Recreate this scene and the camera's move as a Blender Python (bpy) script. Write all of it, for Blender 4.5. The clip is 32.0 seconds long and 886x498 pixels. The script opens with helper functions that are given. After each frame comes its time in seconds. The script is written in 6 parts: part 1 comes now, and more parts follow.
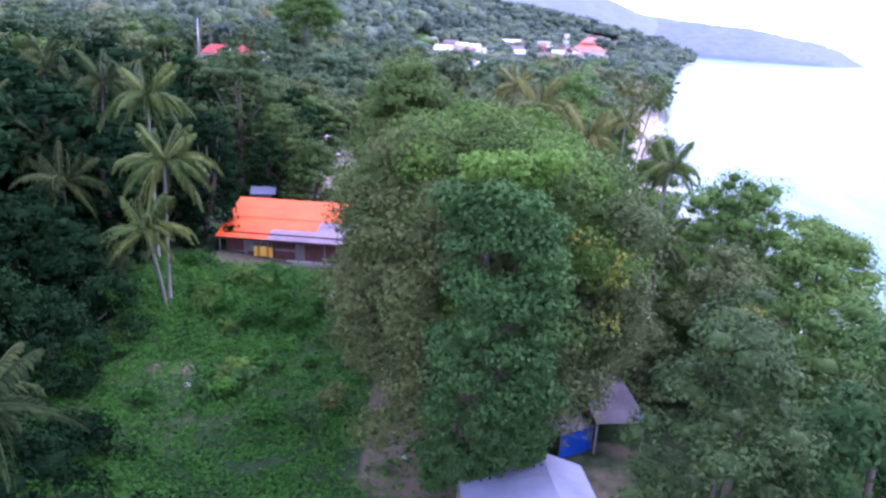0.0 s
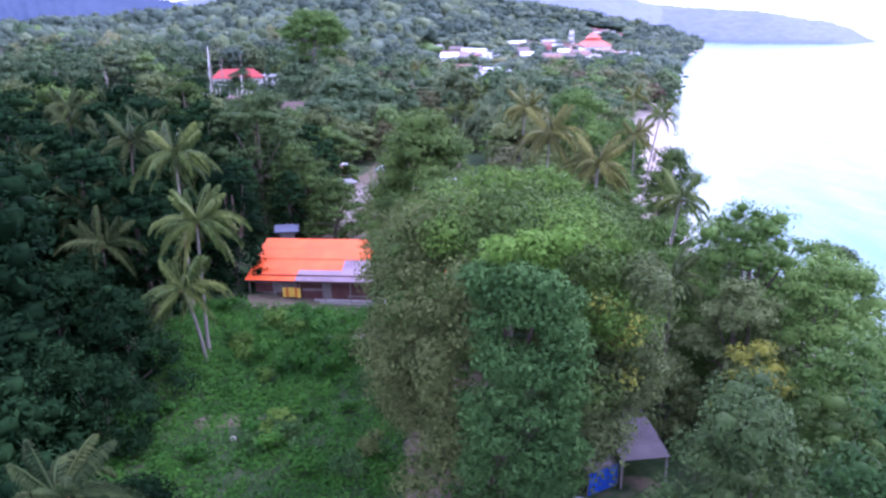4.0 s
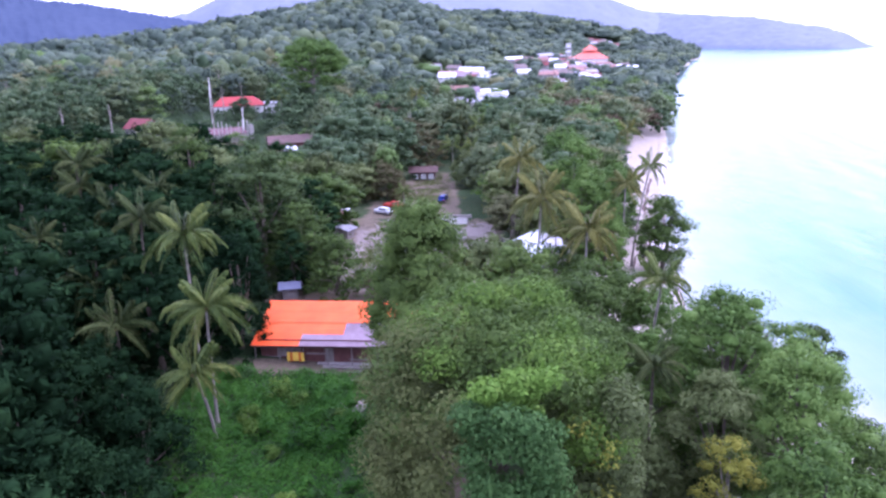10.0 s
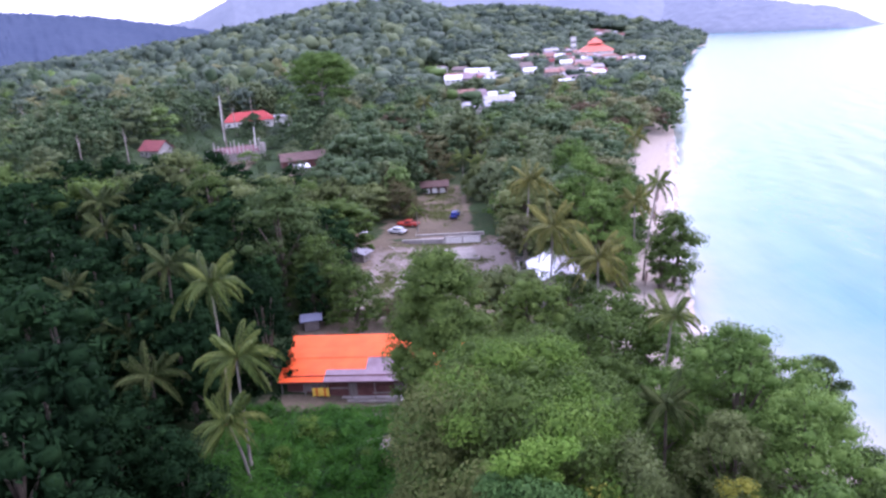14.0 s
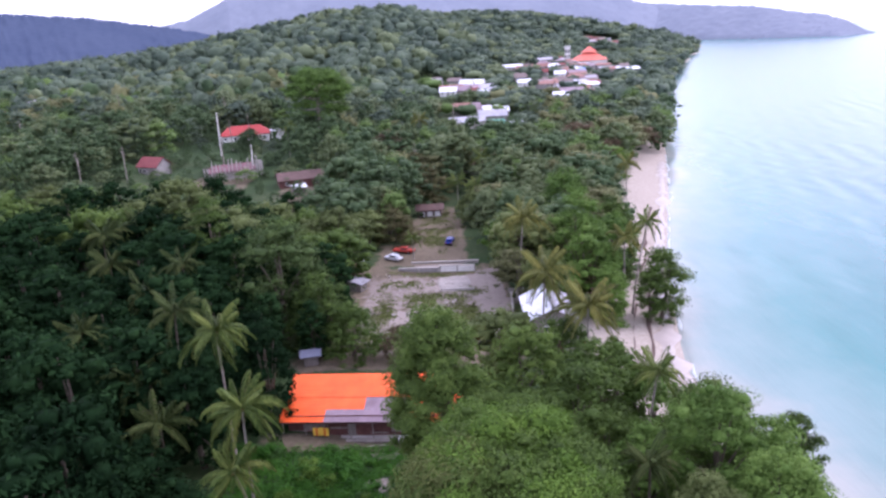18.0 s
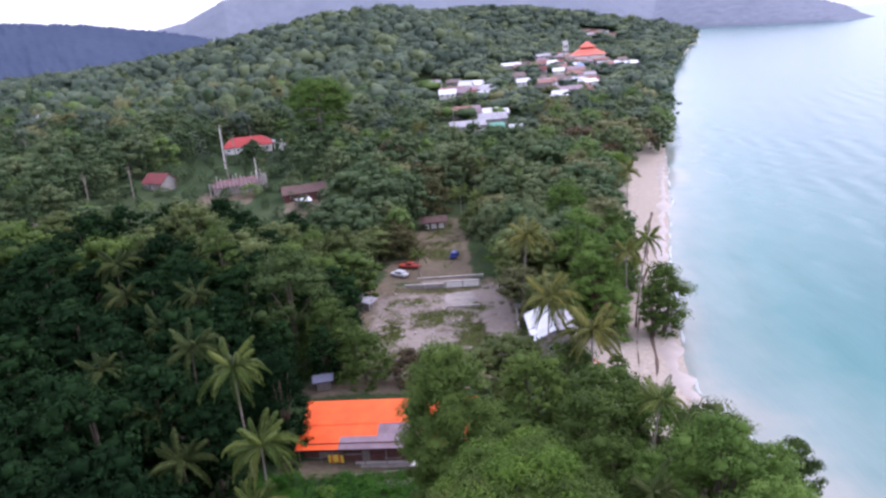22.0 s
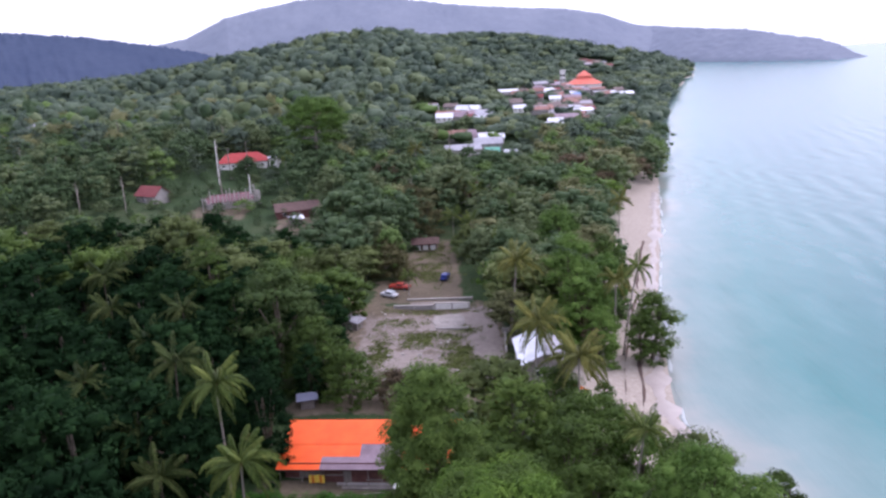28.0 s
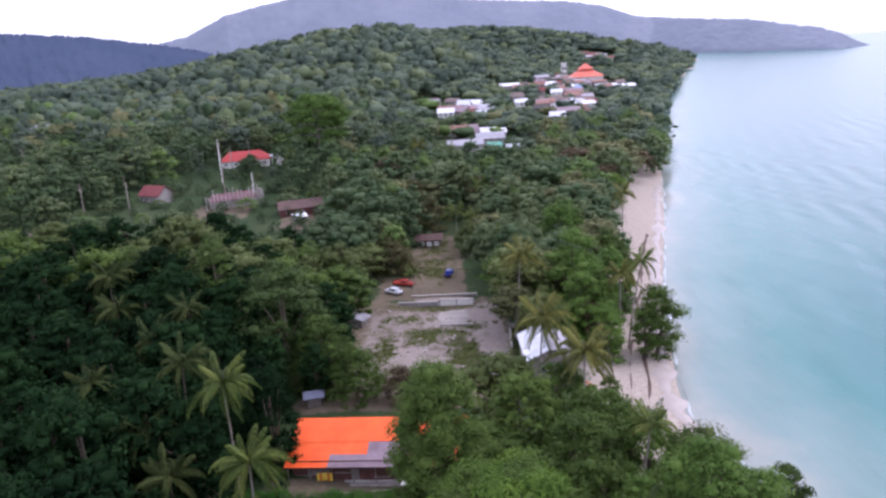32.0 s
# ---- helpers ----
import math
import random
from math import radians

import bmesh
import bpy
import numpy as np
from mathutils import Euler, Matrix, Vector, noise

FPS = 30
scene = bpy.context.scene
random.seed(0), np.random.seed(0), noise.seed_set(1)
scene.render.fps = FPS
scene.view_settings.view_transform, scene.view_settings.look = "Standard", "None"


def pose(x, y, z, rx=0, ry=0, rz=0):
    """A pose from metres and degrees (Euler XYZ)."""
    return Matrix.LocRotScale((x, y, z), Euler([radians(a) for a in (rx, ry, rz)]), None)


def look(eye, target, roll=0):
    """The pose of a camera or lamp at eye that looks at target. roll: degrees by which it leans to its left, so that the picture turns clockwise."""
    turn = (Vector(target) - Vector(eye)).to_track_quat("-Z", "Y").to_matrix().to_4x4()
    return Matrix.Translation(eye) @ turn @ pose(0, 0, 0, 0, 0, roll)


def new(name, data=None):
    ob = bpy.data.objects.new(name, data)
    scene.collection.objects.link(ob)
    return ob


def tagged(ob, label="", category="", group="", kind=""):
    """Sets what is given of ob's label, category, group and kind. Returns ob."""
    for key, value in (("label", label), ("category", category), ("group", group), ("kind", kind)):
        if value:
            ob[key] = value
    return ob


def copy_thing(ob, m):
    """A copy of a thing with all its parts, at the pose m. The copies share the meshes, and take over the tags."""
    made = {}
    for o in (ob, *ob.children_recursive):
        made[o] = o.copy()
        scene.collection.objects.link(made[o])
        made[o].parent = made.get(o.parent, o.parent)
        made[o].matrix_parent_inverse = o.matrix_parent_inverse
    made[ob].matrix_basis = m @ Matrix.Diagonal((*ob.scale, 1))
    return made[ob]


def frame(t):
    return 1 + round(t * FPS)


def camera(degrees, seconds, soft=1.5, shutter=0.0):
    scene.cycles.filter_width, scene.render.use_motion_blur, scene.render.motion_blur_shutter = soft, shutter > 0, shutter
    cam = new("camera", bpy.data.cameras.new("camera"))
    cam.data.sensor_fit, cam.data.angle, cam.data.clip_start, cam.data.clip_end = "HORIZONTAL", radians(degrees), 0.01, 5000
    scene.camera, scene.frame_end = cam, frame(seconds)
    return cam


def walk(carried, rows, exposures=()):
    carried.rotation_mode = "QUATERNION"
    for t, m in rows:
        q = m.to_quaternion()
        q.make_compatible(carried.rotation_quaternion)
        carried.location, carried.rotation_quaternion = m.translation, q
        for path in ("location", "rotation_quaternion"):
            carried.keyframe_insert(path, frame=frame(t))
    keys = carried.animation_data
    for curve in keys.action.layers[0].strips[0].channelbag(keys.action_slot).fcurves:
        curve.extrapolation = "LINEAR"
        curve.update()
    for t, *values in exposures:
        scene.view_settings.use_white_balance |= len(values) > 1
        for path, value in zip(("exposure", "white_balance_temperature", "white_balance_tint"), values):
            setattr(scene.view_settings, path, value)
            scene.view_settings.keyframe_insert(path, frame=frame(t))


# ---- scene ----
cam = camera(64.6, 32.0, soft=2.6)
# seconds, eye x y z, yaw, pitch and roll in degrees
PATH = [
    (0, -0.00, 0.01, 28.04, -1.62, -16.97, 3.06), (0.5, 0.01, -0.08, 28.54, -1.80, -18.58, 1.66),
    (1, -0.03, -0.25, 29.04, -1.51, -18.80, 1.46), (1.5, -0.10, -0.45, 29.51, -1.11, -18.67, 0.85),
    (2, -0.21, -0.69, 30.08, -1.21, -17.90, 0.67), (2.5, -0.36, -0.96, 30.70, -0.84, -17.43, 0.33),
    (3, -0.47, -1.23, 31.28, -1.08, -16.80, 0.17), (3.5, -0.56, -1.45, 31.90, -0.53, -16.90, 0.00),
    (5.5, 0.03, -1.77, 33.43, -0.20, -16.97, -2.51), (6, 0.19, -1.83, 34.17, -0.05, -17.69, -2.33),
    (6.5, 0.15, -1.93, 34.93, -0.41, -16.83, -2.09), (7, 0.10, -2.12, 35.63, -0.94, -17.17, -1.18),
    (7.5, 0.10, -2.29, 36.33, -0.82, -17.23, -0.11), (8, 0.17, -2.35, 36.99, 0.06, -16.69, -1.36),
    (8.5, 0.24, -2.45, 37.69, -0.26, -16.80, -1.44), (9, 0.11, -2.58, 38.46, -0.40, -17.07, -2.20),
    (9.5, 0.16, -2.80, 39.34, -0.23, -16.63, -1.70), (10, 0.15, -3.08, 40.14, -0.10, -16.34, -1.50),
    (10.5, 0.19, -3.20, 40.96, 0.17, -15.93, -2.71), (11, 0.13, -3.30, 41.53, -0.01, -16.86, -3.98),
    (11.5, 0.28, -3.62, 42.37, -0.59, -16.46, -2.35), (12, 0.13, -3.73, 43.02, -0.27, -16.78, -3.12),
    (12.5, 0.00, -3.85, 43.64, -0.08, -17.03, -3.99), (13, -0.02, -4.00, 44.31, -0.14, -17.30, -3.43),
    (13.5, 0.07, -4.12, 45.03, 0.41, -17.40, -3.13), (14, 0.01, -4.37, 45.85, 0.97, -16.74, -4.00),
    (14.5, -0.03, -4.59, 46.75, 0.94, -16.71, -3.96), (16.5, -0.08, -5.61, 50.32, 0.52, -16.38, -2.76),
    (17, -0.11, -5.77, 50.98, 0.24, -16.82, -3.73), (17.5, -0.06, -5.92, 51.77, 0.34, -16.74, -3.55),
    (18, -0.04, -6.10, 52.52, 0.37, -16.64, -3.44), (18.5, 0.00, -6.41, 53.31, 0.14, -16.52, -3.75),
    (19, -0.05, -6.60, 53.98, 0.19, -16.47, -5.01), (19.5, -0.02, -6.73, 54.72, 0.18, -16.83, -4.39),
    (20, -0.05, -6.84, 55.36, 0.52, -16.65, -4.31), (20.5, -0.06, -7.08, 56.21, 0.37, -16.14, -4.56),
    (21, -0.12, -7.19, 56.85, 0.72, -16.53, -4.63), (21.5, 0.09, -7.44, 57.56, 0.31, -16.15, -3.28),
    (22, -0.08, -7.37, 57.97, 0.67, -17.06, -5.07), (22.5, -0.08, -7.89, 58.32, 0.54, -15.17, -5.12),
    (23, -0.03, -7.82, 58.25, 0.21, -15.35, -3.72), (23.5, -0.05, -7.48, 58.03, 0.80, -16.29, -3.15),
    (24, 0.09, -7.66, 58.04, 0.66, -15.51, -3.38), (24.5, 0.15, -7.64, 58.07, 0.01, -15.38, -3.02),
    (25, 0.13, -7.52, 58.05, 0.32, -15.25, -2.77), (25.5, 0.21, -7.40, 57.80, 0.37, -15.32, -3.41),
    (27.5, 0.30, -7.35, 57.66, -0.22, -15.12, -2.96), (28, 0.34, -7.28, 57.62, -0.08, -15.23, -3.02),
    (28.5, 0.35, -7.27, 57.65, 0.15, -15.35, -3.12), (29, 0.41, -7.26, 57.69, 0.02, -15.52, -2.90),
    (29.5, 0.30, -7.36, 57.76, 0.03, -15.05, -3.38), (30, 0.26, -7.38, 57.86, 0.08, -15.20, -3.36),
    (30.5, 0.30, -7.20, 57.81, 0.23, -15.49, -3.07), (31, 0.26, -7.23, 57.89, 0.51, -15.25, -4.20),
    (31.5, 0.27, -7.34, 57.92, 0.18, -15.20, -3.87), (32, 0.20, -7.36, 58.02, 0.21, -15.64, -3.85),
]


def aim(x, y, z, yaw, pitch, roll):
    a, p = radians(yaw), radians(pitch)
    way = Vector((-math.sin(a) * math.cos(p), math.cos(a) * math.cos(p), math.sin(p)))
    eye = Vector((x, y, z))
    return look(eye, eye + way * 10, roll)


walk(cam, [(row[0], aim(*row[1:])) for row in PATH], [(0, 1.44, 5000, 46), (8, 1.38, 5100, 46), (14, 1.1, 5500, 42), (22, 0.68, 5900, 30), (32, 0.54, 5900, 30)])

# ---- world and light ----
SUN_AZ, SUN_EL = 66.0, 44.0
world = bpy.data.worlds.new("sky")
scene.world = world
world.use_nodes = True
wn, wl = world.node_tree.nodes, world.node_tree.links
wn.clear()
sky = wn.new("ShaderNodeTexSky")
sky.sky_type, sky.sun_disc = "NISHITA", False
sky.sun_elevation, sky.sun_rotation = radians(SUN_EL), radians(SUN_AZ)
sky.air_density, sky.dust_density, sky.ozone_density = 1.0, 4.0, 2.0
geo = wn.new("ShaderNodeTexCoord")
mapn = wn.new("ShaderNodeMapping")
mapn.inputs["Scale"].default_value = (1.0, 1.0, 3.2)
cloud = wn.new("ShaderNodeTexNoise")
cloud.inputs["Scale"].default_value, cloud.inputs["Detail"].default_value, cloud.inputs["Roughness"].default_value = 1.7, 6.0, 0.55
cramp = wn.new("ShaderNodeValToRGB")
cramp.color_ramp.elements[0].position, cramp.color_ramp.elements[1].position = 0.30, 0.46
cmix = wn.new("ShaderNodeMix")
cmix.data_type = "RGBA"
bg = wn.new("ShaderNodeBackground")
bg.inputs["Strength"].default_value = 0.11
wout = wn.new("ShaderNodeOutputWorld")
bank = wn.new("ShaderNodeTexNoise")
bank.inputs["Scale"].default_value, bank.inputs["Detail"].default_value, bank.inputs["Roughness"].default_value = 3.4, 5.0, 0.5
bramp = wn.new("ShaderNodeValToRGB")
bramp.color_ramp.elements[0].position, bramp.color_ramp.elements[0].color = 0.54, (9.4, 9.8, 10.6, 1)
bramp.color_ramp.elements[1].position, bramp.color_ramp.elements[1].color = 0.72, (6.2, 6.8, 8.2, 1)
wl.new(mapn.outputs["Vector"], bank.inputs["Vector"])
wl.new(bank.outputs["Fac"], bramp.inputs["Fac"])
wl.new(bramp.outputs["Color"], cmix.inputs["B"])
wl.new(geo.outputs["Generated"], mapn.inputs["Vector"])
wl.new(mapn.outputs["Vector"], cloud.inputs["Vector"])
wl.new(cloud.outputs["Fac"], cramp.inputs["Fac"])
wl.new(cramp.outputs["Color"], cmix.inputs["Factor"])
wl.new(sky.outputs["Color"], cmix.inputs["A"])
wl.new(cmix.outputs["Result"], bg.inputs["Color"])
wl.new(bg.outputs["Background"], wout.inputs["Surface"])

sun = new("sun", bpy.data.lights.new("sun", "SUN"))
sun.data.energy, sun.data.angle, sun.data.color = 1.5, radians(40), (1.0, 0.95, 0.87)
_e, _a = radians(SUN_EL), radians(SUN_AZ)
sun.matrix_world = look((0, 0, 0), (-math.sin(_a) * math.cos(_e), -math.cos(_a) * math.cos(_e), -math.sin(_e)))


# ---- materials ----
def shader(name, rough=0.8, metal=0.0, spec=0.3):
    m = bpy.data.materials.new(name)
    m.use_nodes = True
    b = m.node_tree.nodes["Principled BSDF"]
    b.inputs["Roughness"].default_value, b.inputs["Metallic"].default_value = rough, metal
    b.inputs["Specular IOR Level"].default_value = spec
    return m, m.node_tree.nodes, m.node_tree.links, b


def ramp(nodes, stops):
    r = nodes.new("ShaderNodeValToRGB")
    el = r.color_ramp.elements
    while len(el) < len(stops):
        el.new(0.5)
    for e, (p, c) in zip(el, stops):
        e.position, e.color = p, (*c, 1)
    return r


def noise_tex(nodes, links, scale, detail=4.0, rough=0.6, coord="Object"):
    tc = nodes.new("ShaderNodeTexCoord")
    n = nodes.new("ShaderNodeTexNoise")
    n.inputs["Scale"].default_value, n.inputs["Detail"].default_value, n.inputs["Roughness"].default_value = scale, detail, rough
    if coord == "World":
        g = nodes.new("ShaderNodeNewGeometry")
        links.new(g.outputs["Position"], n.inputs["Vector"])
    else:
        links.new(tc.outputs[coord], n.inputs["Vector"])
    return n


def plain(name, stops, scale=1.5, fine=14.0, rough=0.8, metal=0.0, bump=0.25, spec=0.3, coord="World"):
    """Mottled surface: large stains, fine grain and relief."""
    m, nd, ln, b = shader(name, rough, metal, spec)
    n1, n2 = noise_tex(nd, ln, scale, 5, 0.6, coord), noise_tex(nd, ln, fine, 4, 0.7, coord)
    mx = nd.new("ShaderNodeMath")
    mx.operation = "MULTIPLY_ADD"
    mx.inputs[1].default_value = 0.35
    ln.new(n2.outputs["Fac"], mx.inputs[0])
    sb = nd.new("ShaderNodeMath")
    sb.operation = "MULTIPLY"
    sb.inputs[1].default_value = 0.65
    ln.new(n1.outputs["Fac"], sb.inputs[0])
    ln.new(sb.outputs[0], mx.inputs[2])
    r = ramp(nd, stops)
    ln.new(mx.outputs[0], r.inputs["Fac"])
    ln.new(r.outputs["Color"], b.inputs["Base Color"])
    if bump:
        bp = nd.new("ShaderNodeBump")
        bp.inputs["Strength"].default_value, bp.inputs["Distance"].default_value = bump, 0.05
        ln.new(n2.outputs["Fac"], bp.inputs["Height"])
        ln.new(bp.outputs["Normal"], b.inputs["Normal"])
    return m


def leaf_material(name, dark, mid, light, through_light=0.28, gloss=0.62, spec=0.12):
    """Leaves: each leaf its own shade, each tree its own tone, some light coming through."""
    m, nd, ln, b = shader(name, gloss, 0, spec)
    g, oi = nd.new("ShaderNodeNewGeometry"), nd.new("ShaderNodeObjectInfo")
    big = noise_tex(nd, ln, 0.35, 3, 0.6, "World")
    a1, a2 = nd.new("ShaderNodeMath"), nd.new("ShaderNodeMath")
    a1.operation = a2.operation = "MULTIPLY_ADD"
    a1.inputs[1].default_value, a2.inputs[1].default_value = 0.34, 0.62
    sc = nd.new("ShaderNodeMath")
    sc.operation, sc.inputs[1].default_value = "MULTIPLY_ADD", 0.3
    sc.inputs[2].default_value = -0.15
    ln.new(oi.outputs["Random"], sc.inputs[0])
    ln.new(g.outputs["Random Per Island"], a1.inputs[0])
    ln.new(sc.outputs[0], a1.inputs[2])
    ln.new(big.outputs["Fac"], a2.inputs[0])
    ln.new(a1.outputs[0], a2.inputs[2])
    r = ramp(nd, [(0.12, dark), (0.5, mid), (0.9, light)])
    ln.new(a2.outputs[0], r.inputs["Fac"])
    ln.new(r.outputs["Color"], b.inputs["Base Color"])
    tr = nd.new("ShaderNodeBsdfTranslucent")
    ln.new(r.outputs["Color"], tr.inputs["Color"])
    mixs = nd.new("ShaderNodeMixShader")
    mixs.inputs["Fac"].default_value = through_light
    ln.new(b.outputs["BSDF"], mixs.inputs[1])
    ln.new(tr.outputs["BSDF"], mixs.inputs[2])
    ln.new(mixs.outputs["Shader"], nd["Material Output"].inputs["Surface"])
    return m


LEAF = {
    "mango": leaf_material("mango_leaves", (0.024, 0.044, 0.011), (0.068, 0.116, 0.024), (0.14, 0.21, 0.044)),
    "bright": leaf_material("bright_leaves", (0.034, 0.076, 0.012), (0.094, 0.174, 0.025), (0.19, 0.29, 0.048)),
    "young": leaf_material("young_leaves", (0.055, 0.115, 0.016), (0.115, 0.22, 0.03), (0.20, 0.31, 0.05)),
    "tan": leaf_material("dry_tan_leaves", (0.052, 0.052, 0.022), (0.108, 0.104, 0.044), (0.175, 0.16, 0.072)),
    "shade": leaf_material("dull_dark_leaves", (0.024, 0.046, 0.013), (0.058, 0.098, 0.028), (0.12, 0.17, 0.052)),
    "dusky": leaf_material("dusky_leaves", (0.048, 0.066, 0.022), (0.104, 0.138, 0.044), (0.18, 0.22, 0.078)),
    # Left-hand forest: shade and lens vignette are put into this near-black colour.
    "deep": leaf_material("shade_dark_leaves", (0.0035, 0.010, 0.0045), (0.010, 0.027, 0.010), (0.024, 0.056, 0.018), 0.15, 0.85, 0.02),
    "vine": leaf_material("climber_leaves", (0.020, 0.050, 0.013), (0.050, 0.114, 0.028), (0.10, 0.19, 0.05)),
    "olive": leaf_material("olive_leaves", (0.055, 0.072, 0.020), (0.11, 0.136, 0.040), (0.19, 0.205, 0.065)),
    "yellow": leaf_material("yellow_leaves", (0.10, 0.12, 0.02), (0.19, 0.21, 0.03), (0.31, 0.30, 0.045)),
    "brown": leaf_material("reddish_dry_leaves", (0.04, 0.032, 0.022), (0.10, 0.078, 0.045), (0.18, 0.13, 0.08)),
    "palm": leaf_material("palm_leaves", (0.03, 0.06, 0.014), (0.10, 0.14, 0.032), (0.22, 0.24, 0.06), 0.2, 0.45),
    "palm_warm": leaf_material("sunny_palm_leaves", (0.05, 0.06, 0.015), (0.14, 0.155, 0.04), (0.28, 0.26, 0.07), 0.2, 0.45),
    "lush": leaf_material("lush_green_leaves", (0.036, 0.078, 0.017), (0.092, 0.168, 0.032), (0.175, 0.27, 0.06)),
    # Darker copy of the palm leaves, with shade put into the colour.
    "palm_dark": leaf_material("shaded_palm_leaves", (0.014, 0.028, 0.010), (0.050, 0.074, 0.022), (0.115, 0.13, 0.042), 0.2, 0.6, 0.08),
    # Forest farther off: distance haze is put into these lighter, greyer leaf colours.
    "far": leaf_material("hazy_far_leaves", (0.060, 0.090, 0.060), (0.112, 0.156, 0.102), (0.165, 0.215, 0.14)),
    "far_dark": leaf_material("hazy_far_dark_leaves", (0.036, 0.060, 0.044), (0.074, 0.110, 0.078), (0.118, 0.16, 0.11)),
    "far_pale": leaf_material("hazy_far_pale_leaves", (0.085, 0.115, 0.060), (0.150, 0.195, 0.100), (0.215, 0.26, 0.14)),
    "wood_dusky": leaf_material("hazy_grey_green_leaves", (0.042, 0.064, 0.030), (0.100, 0.140, 0.062), (0.18, 0.22, 0.10)),
    "wood_deep": leaf_material("hazy_dark_leaves", (0.026, 0.050, 0.026), (0.062, 0.106, 0.046), (0.115, 0.17, 0.075)),
    "wood_bright": leaf_material("hazy_light_green_leaves", (0.050, 0.090, 0.028), (0.112, 0.185, 0.052), (0.19, 0.28, 0.085)),
    "wood_olive": leaf_material("hazy_olive_leaves", (0.070, 0.080, 0.036), (0.145, 0.155, 0.068), (0.22, 0.23, 0.105)),
    "grass": leaf_material("grass_blades", (0.012, 0.046, 0.007), (0.036, 0.124, 0.014), (0.10, 0.235, 0.026), 0.25),
}
BARK = plain("bark", [(0.3, (0.05, 0.04, 0.03)), (0.7, (0.17, 0.14, 0.11))], 1.2, 9, 0.9, bump=0.6)
PALE_BARK = plain("pale_bark", [(0.3, (0.16, 0.14, 0.12)), (0.7, (0.36, 0.33, 0.29))], 1.5, 9, 0.9, bump=0.5)
CONCRETE = plain("weathered_concrete", [(0.3, (0.26, 0.24, 0.225)), (0.7, (0.50, 0.475, 0.45))], 0.6, 8, 0.9)
WEATHERED = plain("weathered_wall", [(0.3, (0.16, 0.15, 0.145)), (0.7, (0.36, 0.34, 0.33))], 0.5, 6, 0.9)
SLAB = plain("old_sandy_slab", [(0.3, (0.20, 0.18, 0.165)), (0.7, (0.40, 0.36, 0.335))], 0.5, 5, 0.9)
WHITEWASH = plain("whitewash", [(0.25, (0.55, 0.54, 0.52)), (0.6, (0.80, 0.79, 0.77))], 0.8, 8, 0.85)
DARK_ROOF = plain("dark_brown_roof", [(0.3, (0.06, 0.035, 0.03)), (0.7, (0.15, 0.09, 0.08))], 0.8, 7, 0.7)
PLANK = plain("dark_red_planks", [(0.3, (0.075, 0.030, 0.030)), (0.7, (0.17, 0.075, 0.065))], 1.2, 12, 0.85)
GREY_PLANK = plain("grey_planks", [(0.3, (0.13, 0.11, 0.10)), (0.7, (0.30, 0.27, 0.25))], 1.2, 12, 0.9)
ROCK = plain("rock", [(0.3, (0.22, 0.20, 0.18)), (0.7, (0.52, 0.48, 0.44))], 2.0, 12, 0.9, bump=0.6)
BLUE_TARP = plain("blue_tarp", [(0.3, (0.01, 0.04, 0.28)), (0.7, (0.03, 0.10, 0.50))], 1.5, 8, 0.5)
BLACK = plain("dark_rubber", [(0.3, (0.012, 0.012, 0.013)), (0.7, (0.03, 0.03, 0.032))], 3, 15, 0.8)
GLASS_DARK = plain("dark_window_glass", [(0.3, (0.015, 0.02, 0.025)), (0.7, (0.035, 0.04, 0.05))], 2, 9, 0.08, spec=0.6, bump=0)
CLOTH_YELLOW = plain("yellow_cloth", [(0.3, (0.65, 0.40, 0.04)), (0.7, (0.85, 0.62, 0.10))], 1.2, 9, 0.85)
CLOTH_RED = plain("orange_red_cloth", [(0.3, (0.50, 0.10, 0.02)), (0.7, (0.75, 0.25, 0.04))], 1.2, 9, 0.85)


def roof_metal(name, a, c, rough=0.45, metal=0.0):
    return plain(name, [(0.32, a), (0.68, c)], 0.5, 6, rough, metal, bump=0.15, spec=0.4)


ORANGE = roof_metal("orange_painted_roof", (0.80, 0.092, 0.014), (0.95, 0.145, 0.024), 0.6)
LILAC = roof_metal("bare_rusty_lilac_roof", (0.16, 0.105, 0.125), (0.31, 0.235, 0.28), 0.6)
PALE_ROOF = roof_metal("pale_grey_zinc_roof", (0.13, 0.14, 0.20), (0.21, 0.22, 0.30), 0.6)
DIM_ROOF = roof_metal("dim_grey_weathered_roof", (0.05, 0.042, 0.05), (0.14, 0.12, 0.14), 0.7)
WHITE_ROOF = roof_metal("white_zinc_roof", (0.55, 0.57, 0.64), (0.78, 0.80, 0.86), 0.4)
GREY_ROOF = roof_metal("grey_zinc_roof", (0.20, 0.20, 0.23), (0.42, 0.41, 0.46), 0.45)
DUN_ROOF = roof_metal("brown_weathered_roof", (0.10, 0.075, 0.07), (0.22, 0.17, 0.16), 0.75)
RUST_ROOF = roof_metal("rusty_roof", (0.16, 0.07, 0.055), (0.36, 0.20, 0.17), 0.7)
RED_ROOF = roof_metal("red_painted_roof", (0.28, 0.028, 0.028), (0.40, 0.055, 0.05), 0.7)
MAROON_ROOF = roof_metal("dark_red_roof", (0.13, 0.022, 0.028), (0.24, 0.06, 0.055), 0.7)
PINK_ROOF = roof_metal("coral_red_roof", (0.62, 0.12, 0.08), (0.80, 0.24, 0.17), 0.55)
BLUE_ROOF = roof_metal("blue_painted_roof", (0.10, 0.20, 0.45), (0.22, 0.36, 0.62), 0.5)
GREEN_ROOF = roof_metal("green_painted_roof", (0.10, 0.35, 0.26), (0.22, 0.52, 0.40), 0.5)
